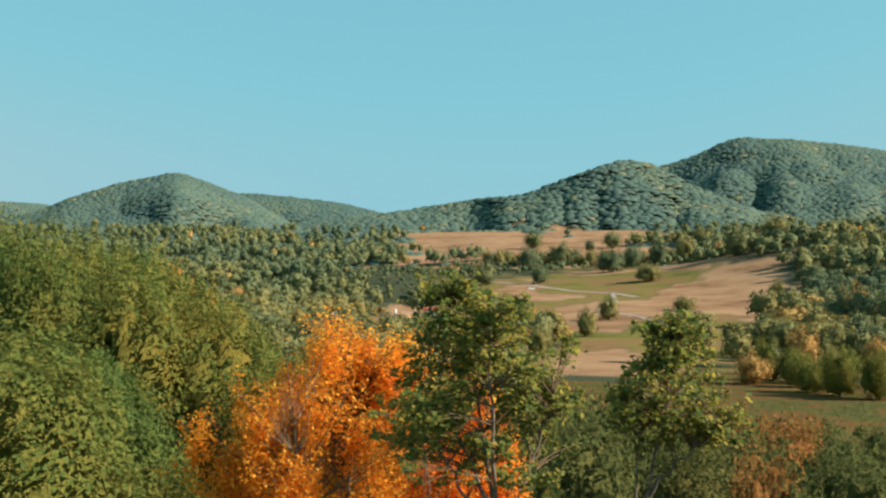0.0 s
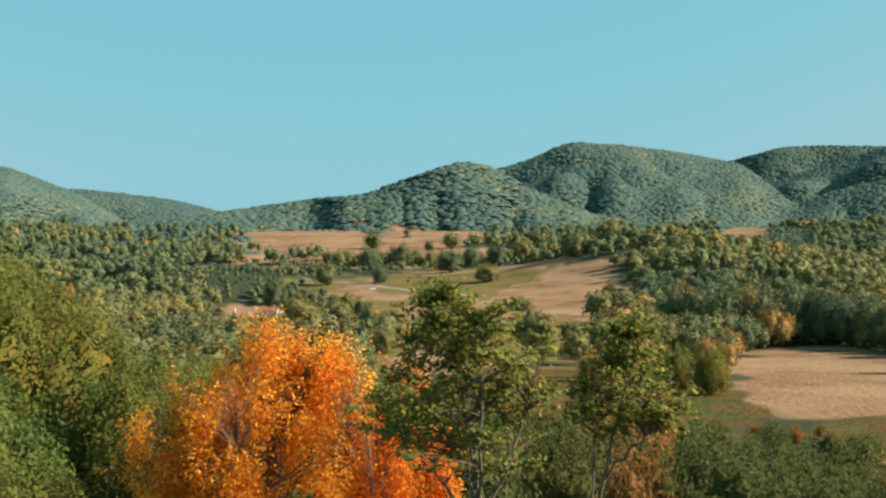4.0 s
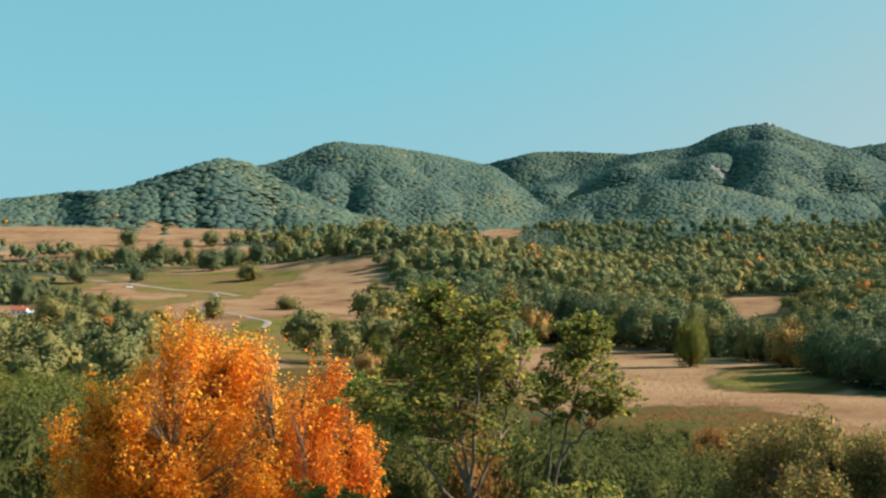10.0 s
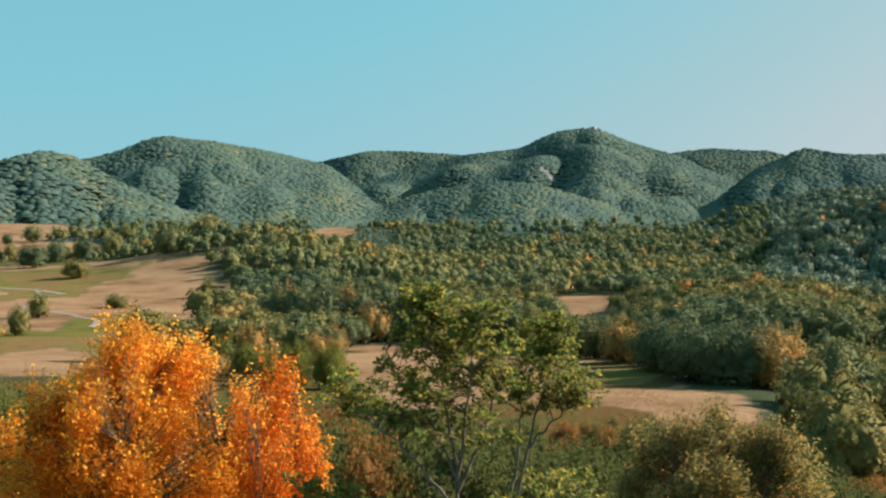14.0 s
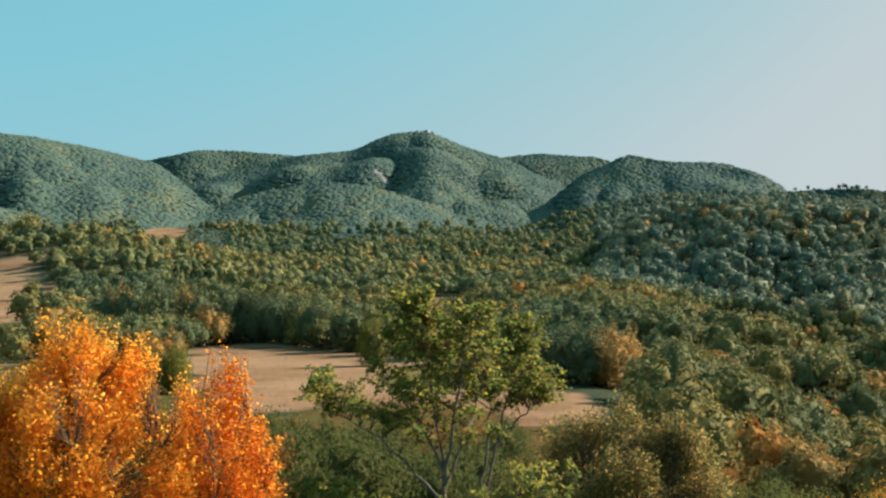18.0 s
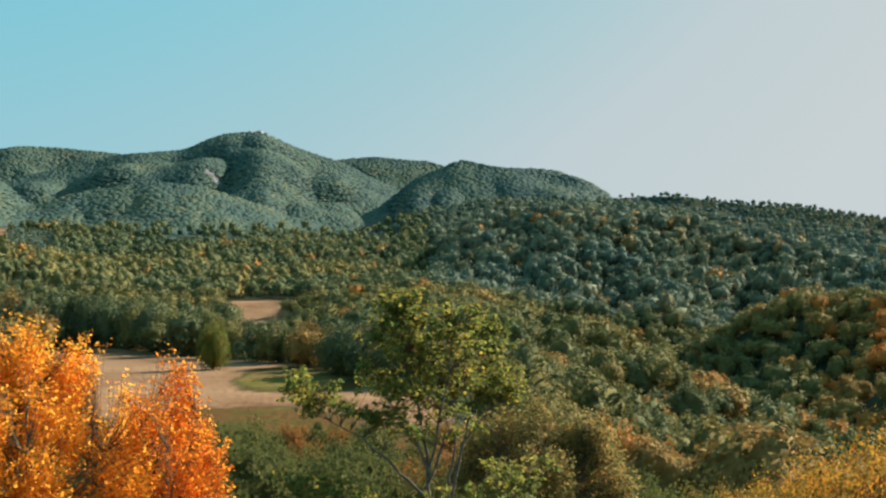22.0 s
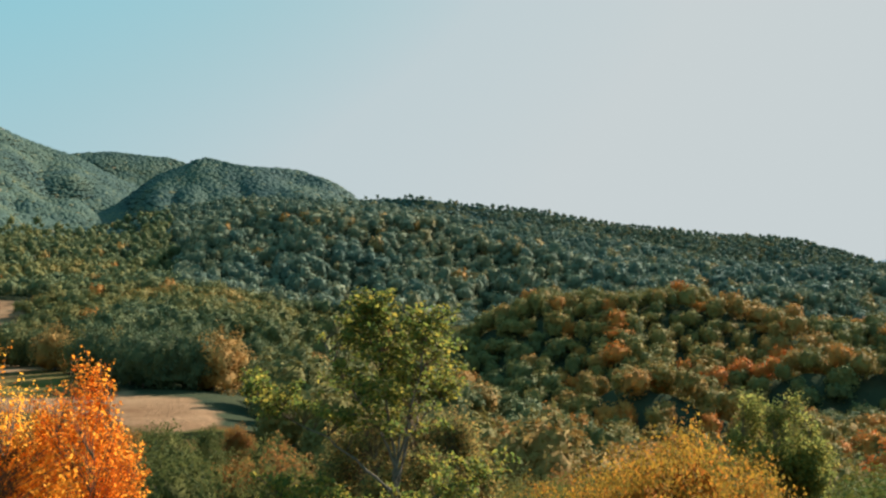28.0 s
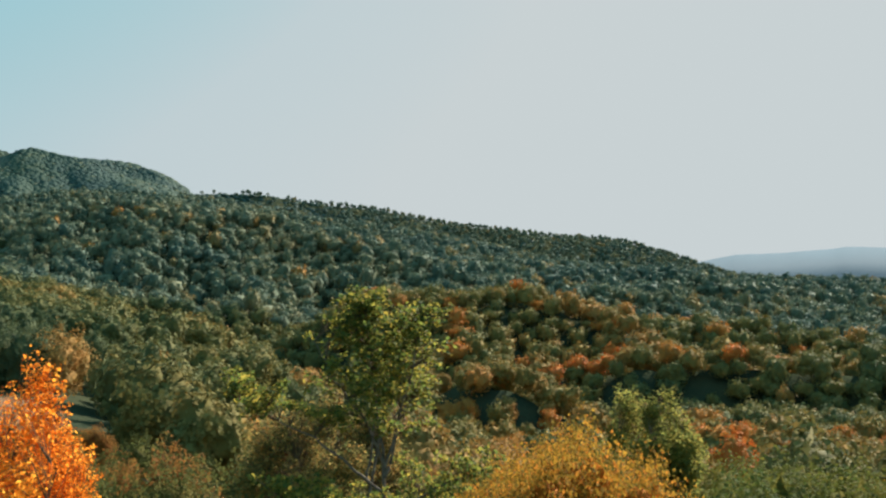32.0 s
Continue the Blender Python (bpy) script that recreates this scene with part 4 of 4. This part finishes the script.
gz0 = float(height(-0.3, 20.0))
top = EYE + 0.25 - gz0
hero_tree("hornbeam_tree", "slender young hornbeam with glossy green and yellowing leaves", (-0.3, 20.0, gz0),
          [[(0.45, 0.0, -0.3), (0.5, 0.0, top - 5), (0.45, 0.0, top - 3.3), (0.2, 0, top - 1.8), (-0.1, -0.1, top - 0.3)],
           [(0.45, 0, top - 3.4), (0.1, 0.0, top - 2.6), (-0.5, 0.2, top - 1.8), (-0.9, 0.3, top - 1.0)],
           [(0.45, 0, top - 3.5), (0.6, -0.3, top - 2.4), (0.75, -0.6, top - 1.3), (0.8, -0.7, top - 0.5)],
           [(0.45, 0, top - 3.6), (0.9, 0.1, top - 2.6), (1.2, 0.2, top - 1.6)],
           [(0.45, 0, top - 3.9), (-0.6, 0.7, top - 2.9), (-1.8, 1.5, top - 2.2)],
           [(0.45, 0, top - 4.4), (1.4, -0.4, top - 3.8), (2.4, -0.6, top - 3.5)],
           [(0.45, 0, top - 4.4), (-1.0, -0.4, top - 4.0), (-2.0, -0.6, top - 3.7)]],
          sprays(3, 40, (0.2, 0.0, top - 2.9), (-0.1, -0.1, top - 0.25), (1.25, 1.15, 0.8, 0.2))
          + sprays(4, 7, (0.7, -0.5, top - 1.5), (0.8, -0.7, top - 0.45), (0.6, 0.5, 0.4, 0.2)) + sprays(5, 4, (1.0, 0.1, top - 2.0), (1.25, 0.2, top - 1.2), (0.6, 0.5, 0.4, 0.3))
          + sprays(9, 9, (-0.9, 0.9, top - 2.5), (-2.0, 1.7, top - 1.9), (0.6, 0.6, 0.5, 0.4), 0.1)
          + sprays(6, 9, (1.0, -0.2, top - 4.2), (2.3, -0.6, top - 3.4), (0.6, 0.7, 0.6, 0.4), 0.15, 0.8) + sprays(8, 10, (-0.6, -0.3, top - 4.2), (-1.9, -0.6, top - 3.6), (0.6, 0.7, 0.6, 0.4), 0.15, 0.8)
          + sprays(7, 16, (0.2, 0.1, top - 6.6), (0.3, 0.1, top - 4.6), (2.2, 2.0, 1.6, 1.2), 0.1, 0.8),
          860, 20, 0.082, mat_green, 42, 0.25, 0.24, 0.055)

gz0 = float(height(1.4, 22.2))
top = EYE - 0.4 - gz0
hero_tree("hornbeam_tree", "leaning young hornbeam with loose tufts of green leaves", (1.4, 22.2, gz0),
          [[(-0.4, 0, -0.3), (-0.4, 0, top - 4), (0.1, 0.0, top - 2), (0.5, -0.2, top - 0.3)],
           [(-0.35, 0, top - 3.4), (-0.2, 0.0, top - 2.2), (-0.15, 0.0, top - 1.2)],
           [(-0.1, 0, top - 2.6), (0.5, 0.0, top - 1.9), (1.05, 0.0, top - 1.45)],
           [(-0.4, 0, top - 4.2), (0.6, -0.2, top - 3.7), (1.5, -0.4, top - 3.6)]],
          sprays(12, 20, (0.1, 0.0, top - 1.7), (0.5, -0.2, top - 0.15), (0.7, 0.8, 0.55, 0.15)) + sprays(13, 5, (0.7, 0.0, top - 1.8), (1.05, 0.0, top - 1.4), (0.3, 0.4, 0.4, 0.2))
          + sprays(14, 5, (-0.25, 0.0, top - 2.0), (-0.15, 0.0, top - 1.1), (0.4, 0.4, 0.3, 0.2)) + sprays(15, 16, (0.2, -0.1, top - 4.6), (0.9, -0.2, top - 3.4), (1.4, 1.3, 1.0, 0.7), 0.15, 0.7),
          380, 20, 0.082, mat_green, 43, 0.25, 0.24, 0.05)

gz0 = float(height(38.1, 51.6))
top = EYE - 5.95 - gz0
hero_tree("poplar_tree", "broad upright poplar tree with fine olive leaves", (38.1, 51.6, gz0),
          [[(0, 0, -0.3), (0.1, 0.1, top * 0.5), (0, 0, top - 0.6)]] + [[(0, 0, top * (0.15 + 0.05 * q)), (1.1 * math.cos(q * 1.3), 1.1 * math.sin(q * 1.3), top * 0.6), (2.0 * math.cos(q * 1.3), 2.0 * math.sin(q * 1.3), top - 1.4 - 0.4 * (q % 3))] for q in range(6)],
          plumes(21, 46, (0, 0, top - 4.8), np.array([2.7, 2.7, 4.4]), 0.5, 0.95) + [(0, 0, top - 5.0, 1.7, 1.7, 2.6, 4), (0, 0, top - 9.5, 2.4, 2.4, 3.0, 4)],
          1700, 22, 0.17, mat_poplar, 44, 1.1, 0.8, 0.12)

gz0 = float(height(7.3, 35.4))
top = EYE - 3.9 - gz0
hero_tree("shrub", "broad twiggy shrub with sparse olive-brown leaves", (7.3, 35.4, gz0),
          [[(0, 0, -0.3), (0.1, 0.1, top * 0.5), (0.2, 0, top - 0.6)]] + [[(0, 0, 0.2), (1.0 * math.cos(q * 0.9), 0.8 * math.sin(q * 0.9), top * 0.5), (1.7 * math.cos(q * 0.9), 1.4 * math.sin(q * 0.9), top - 1.0 - 0.3 * (q % 3))] for q in range(7)],
          plumes(31, 70, (0, 0, top - 3.0), np.array([2.8, 2.4, 2.6]), 0.2, 0.6) + [(0, 0, top - 3.2, 2.1, 1.9, 1.9, 12), (0, 0, top - 5.4, 2.8, 2.3, 1.6, 10)],
          2600, 20, 0.095, mat_dry, 46, 1.2, 0.7, 0.07)

# ---- buildings and other made things ----
def plain(name, colour, rough=0.7, vary=0.15, scale=3.0, metal=0.0):
    mat, nt, bsdf = shader(name, rough)
    dark = tuple(k * (1 - vary) for k in colour)
    light = tuple(min(1, k * (1 + vary)) for k in colour)
    nt.links.new(ramp(nt, noise_out(nt, scale, 6.0), [(0.3, dark), (0.7, light)]), bsdf.inputs["Base Color"])
    bsdf.inputs["Metallic"].default_value = metal
    return mat


mat_white = plain("white_render", (0.76, 0.74, 0.70), 0.8, 0.08)
mat_roof = plain("red_roof_tiles", (0.34, 0.085, 0.045), 0.8, 0.25, 1.2)
mat_metal_roof = plain("pale_metal_roof", (0.55, 0.58, 0.62), 0.45, 0.08, 0.8)
mat_stone = plain("white_stone", (0.74, 0.73, 0.70), 0.6, 0.06)
mat_road = plain("pale_gravel", (0.25, 0.20, 0.155), 0.95, 0.2, 0.3)
mat_timber = plain("weathered_timber", (0.30, 0.25, 0.20), 0.85, 0.25)
mat_rock = plain("grey_rock", (0.30, 0.29, 0.27), 0.9, 0.35, 0.06)
mat_paint = plain("white_car_paint", (0.75, 0.75, 0.74), 0.3, 0.03)
mat_rubber = plain("black_rubber", (0.03, 0.03, 0.03), 0.8)
mat_glass, nt, bsdf = shader("dark_window_glass", 0.08)
bsdf.inputs["Base Color"].default_value = (0.03, 0.04, 0.05, 1)
bsdf.inputs["Specular IOR Level"].default_value = 0.6


def block(name, sx, sy, sz, x, y, z, mat, parent, label="", taper=1.0, bevel=0.03):
    """A bevelled block standing on z, narrowed towards its top by taper."""
    bm = bmesh.new()
    bmesh.ops.create_cube(bm, size=1.0)
    for v in bm.verts:
        k = taper if v.co.z > 0 else 1.0
        v.co = (v.co.x * sx * k + x, v.co.y * sy * k + y, (v.co.z + 0.5) * sz + z)
    if bevel:
        bmesh.ops.bevel(bm, geom=list(bm.edges), offset=bevel, segments=1, affect="EDGES")
    me = bpy.data.meshes.new(name)
    bm.to_mesh(me)
    bm.free()
    me.materials.append(mat)
    return child(name, me, parent, label)


def gable_roof(name, sx, sy, rise, z, mat, parent, label="", thick=0.22):
    """Two sloping slabs meeting at a ridge along x."""
    bm = bmesh.new()
    rows = []
    for x in (-sx / 2, sx / 2):
        rows.append([bm.verts.new(p) for p in ((x, -sy / 2, z), (x, 0, z + rise), (x, sy / 2, z), (x, sy / 2, z + thick), (x, 0, z + rise + thick), (x, -sy / 2, z + thick))])
    n = 6
    for k in range(n):
        bm.faces.new((rows[0][k], rows[0][(k + 1) % n], rows[1][(k + 1) % n], rows[1][k]))
    bm.faces.new(rows[0][::-1])
    bm.faces.new(rows[1])
    bmesh.ops.recalc_face_normals(bm, faces=bm.faces)
    me = bpy.data.meshes.new(name)
    bm.to_mesh(me)
    bm.free()
    me.materials.append(mat)
    return child(name, me, parent, label)


def gable_wall(name, sx, sy, wall, rise, mat, parent):
    bm = bmesh.new()
    ends = []
    for x in (-sx / 2, sx / 2):
        ends.append([bm.verts.new(p) for p in ((x, -sy / 2, -1.5), (x, sy / 2, -1.5), (x, sy / 2, wall), (x, 0, wall + rise), (x, -sy / 2, wall))])
    for k in range(5):
        bm.faces.new((ends[0][k], ends[0][(k + 1) % 5], ends[1][(k + 1) % 5], ends[1][k]))
    bm.faces.new(ends[0][::-1])
    bm.faces.new(ends[1])
    bmesh.ops.recalc_face_normals(bm, faces=bm.faces)
    me = bpy.data.meshes.new(name)
    bm.to_mesh(me)
    bm.free()
    me.materials.append(mat)
    return child(name, me, parent)


def house(label, x, y, turn, sx, sy, wall, rise, roof_mat, windows=3):
    root = empty("house", x, y, float(height(x, y)))
    root.rotation_euler[2] = radians(turn)
    gable_wall("wall", sx, sy, wall, rise, mat_white, root)
    gable_roof("roof", sx + 0.8, sy + 1.0, rise + 0.12, wall - 0.1, roof_mat, root)
    for q in range(windows):
        wx = -sx / 2 + sx * (q + 0.5) / windows
        for side in (-1, 1):
            w = block("window", 1.1, 0.08, 1.2, wx, side * (sy / 2 + 0.03), wall * 0.35, mat_glass, root, "dark window pane", 1.0, 0.01)
            block("frame", 1.3, 0.06, 0.1, wx, side * (sy / 2 + 0.06), wall * 0.35 - 0.1, mat_white, w, "white window sill", 1.0, 0.01)
    block("door", 0.08, 1.0, 2.0, sx / 2 + 0.04, 0, 0, mat_timber, root, "brown wooden door", 1.0, 0.01)
    block("chimney", 0.6, 0.6, 1.4, sx * 0.2, 0, wall + rise * 0.8, mat_white, root, "", 1.0, 0.02)
    return tagged(root, label, "house")


house("small white house with a red tiled roof among trees", -328, 424, 62, 9, 6, 3.0, 2.2, mat_roof)
house("low white building with a pale metal roof", -362, 578, 25, 11, 6, 2.8, 1.2, mat_metal_roof, 4)
house("white cottage with a red tiled roof behind trees", -392, 606, 20, 9, 6, 3.0, 2.0, mat_roof)
house("small white shed at the edge of the far meadow", -350, 1010, 10, 7, 4.5, 2.6, 1.0, mat_metal_roof, 2)

x, y = -387, 560
monument = empty("monument", x, y, float(height(x, y)))
block("plinth", 2.6, 2.6, 1.0, 0, 0, -0.3, mat_stone, monument, "stepped white stone plinth")
block("pedestal", 1.7, 1.7, 1.3, 0, 0, 0.7, mat_stone, monument)
block("shaft", 1.15, 1.15, 5.6, 0, 0, 2.0, mat_stone, monument, "tapering white stone shaft", 0.6)
block("tip", 0.69, 0.69, 0.8, 0, 0, 7.6, mat_stone, monument, "", 0.08)
tagged(monument, "tall white stone obelisk standing in a grassy yard", "monument")

for q in range(11):
    u = q / 10
    x, y = -393 - 20 * u, 576 + 56 * u
    post = empty("fence_post", x, y, float(height(x, y)))
    block("shaft", 0.22, 0.22, 2.1, 0, 0, -0.3, mat_timber, post)
    block("cap", 0.3, 0.3, 0.1, 0, 0, 1.8, mat_stone, post, "pale cap")
    tagged(post, "weathered timber fence post beside the yard", "fence post", "posts of the yard fence")


def car(label, x, y, turn, paint):
    root = empty("parked_car", x, y, float(height(x, y)) + 0.1)
    root.rotation_euler[2] = radians(turn)
    block("body", 4.3, 1.8, 0.75, 0, 0, 0.35, paint, root, "", 0.97, 0.1)
    block("cabin", 2.4, 1.6, 0.6, -0.2, 0, 1.08, mat_glass, root, "dark glass cabin", 0.82, 0.06)
    block("car_roof", 1.8, 1.3, 0.06, -0.2, 0, 1.68, paint, root, "", 1.0, 0.02)
    for wx in (-1.35, 1.35):
        for wy in (-0.82, 0.82):
            bm = bmesh.new()
            bmesh.ops.create_cone(bm, cap_ends=True, segments=14, radius1=0.33, radius2=0.33, depth=0.22, matrix=Matrix.Translation((wx, wy, 0.33)) @ Matrix.Rotation(math.pi / 2, 4, "X"))
            me = bpy.data.meshes.new("wheel")
            bm.to_mesh(me)
            bm.free()
            me.materials.append(mat_rubber)
            child("wheel", me, root, "black tyre")
    return tagged(root, label, "car")


car("white car parked by the meadow track", -446, 727, 15, mat_paint)
car("white car parked on the gravel", -373.6, 705, 40, mat_paint)
car("white car parked at the meadow's edge", -388, 953, 5, mat_paint)
car("white car parked at the meadow's edge", -378.6, 959, 12, mat_paint)


def track(label, points, wide):
    """A gravel way laid over the ground along the points."""
    P = np.array(points, float)
    s = np.concatenate([[0], np.cumsum(np.linalg.norm(np.diff(P, axis=0), axis=1))])
    u = np.arange(0, s[-1], 3.0)
    C = np.column_stack([np.interp(u, s, P[:, k]) for k in (0, 1)])
    for _ in range(6):
        C[1:-1] = (C[:-2] + C[2:] + 2 * C[1:-1]) / 4
    d = np.gradient(C, axis=0)
    d /= np.linalg.norm(d, axis=1)[:, None]
    side = np.column_stack([-d[:, 1], d[:, 0]])
    offs = np.linspace(-0.5, 0.5, 5)
    w = wide * (0.8 + 0.5 * vnoise(C[:, 0], C[:, 1], 20, 31))
    XY = C[:, None] + side[:, None] * (offs[None, :] * w[:, None])[..., None]
    Z = height(XY[..., 0], XY[..., 1]) + 0.28 - 0.2 * (np.abs(offs)[None] > 0.45)
    V = np.concatenate([XY, Z[..., None]], -1)
    n, m = V.shape[:2]
    i, j = np.meshgrid(np.arange(n - 1), np.arange(m - 1), indexing="ij")
    k = i * m + j
    me = mesh_of("road", V.reshape(-1, 3), np.stack([k, k + m, k + m + 1, k + 1], -1).reshape(-1, 4), mat_road)
    return tagged(new("road", me), label, "road", kind="structure")


track("pale gravel road across the meadow", [(-470, 760), (-430, 752), (-392, 735), (-353, 711), (-331, 691), (-298, 674), (-265, 640)], 5)
track("pale gravel road at the upper meadow", [(-395, 955), (-350, 940), (-322, 930), (-318, 905), (-330, 880), (-345, 860)], 6)
track("pale sandy path through the dry meadow", [(-298, 674), (-262, 600), (-255, 560), (-207, 506), (-180, 470), (-172, 440)], 3)
track("short pale concrete road beside trees", [(-300, 505), (-284, 497), (-268, 488)], 8)

# the rocky top of the mountain
for b, d, w, h, q in [(3.0, 3370, 34, 30, 1), (3.35, 3375, 42, 36, 2), (3.75, 3365, 30, 24, 3), (2.6, 3360, 24, 16, 4), (4.15, 3350, 22, 14, 5)]:
    x, y = d * math.sin(radians(b)), d * math.cos(radians(b))
    g = np.random.default_rng(q)
    bm = bmesh.new()
    bmesh.ops.create_icosphere(bm, subdivisions=3, radius=1.0)
    for v in bm.verts:
        k = 0.75 + 0.5 * noise.noise(v.co * 1.7 + Vector((q * 9, 0, 0))) + 0.22 * noise.noise(v.co * 5 + Vector((0, q * 7, 0)))
        v.co = (v.co.x * w * k * 0.5, v.co.y * w * k * 0.5, v.co.z * h * k * 0.62)
    me = bpy.data.meshes.new("rock_outcrop")
    bm.to_mesh(me)
    bm.free()
    me.materials.append(mat_rock)
    rock = new("rock_outcrop", me)
    rock.location = (x, y, float(height(x, y)) - h * 0.12)
    tagged(rock, "bare grey rock outcrop on the wooded summit", "rock", "rocks on the summit")

# backdrop hills at the far end of the valley, haze painted in as pale blue
mat_haze = plain("haze_tinted_hills", (0.085, 0.145, 0.185), 1.0, 0.05, 0.004)
hb = np.linspace(38, 75, 150)
he = np.interp(hb, [38, 41, 45.1, 46.7, 48.4, 51.5, 53.4, 55.3, 58.5, 62, 75], [0.2, 0.7, 1.5, 1.88, 2.2, 2.32, 2.52, 2.48, 2.45, 2.1, 1.5]) + 0.05 * (vnoise(hb * 10, hb * 0, 4, 51) - 0.5)
V = []
for b_, e_ in zip(hb, he):
    s_, c_ = math.sin(radians(b_)), math.cos(radians(b_))
    tp = math.tan(radians(e_)) * 4600 + EYE
    V.append([(s_ * r_, c_ * r_, z_) for r_, z_ in ((4100, 5.0), (4350, tp * 0.55), (4600, tp), (4800, tp * 0.5))])
V = np.array(V)
i, j = np.meshgrid(np.arange(149), np.arange(3), indexing="ij")
k = i * 4 + j
tagged(new("backdrop", mesh_of("backdrop", V.reshape(-1, 3), np.stack([k, k + 1, k + 5, k + 4], -1).reshape(-1, 4), mat_haze)), "hills in the far distance, painted in the pale blue of haze", "hills", kind="structure")
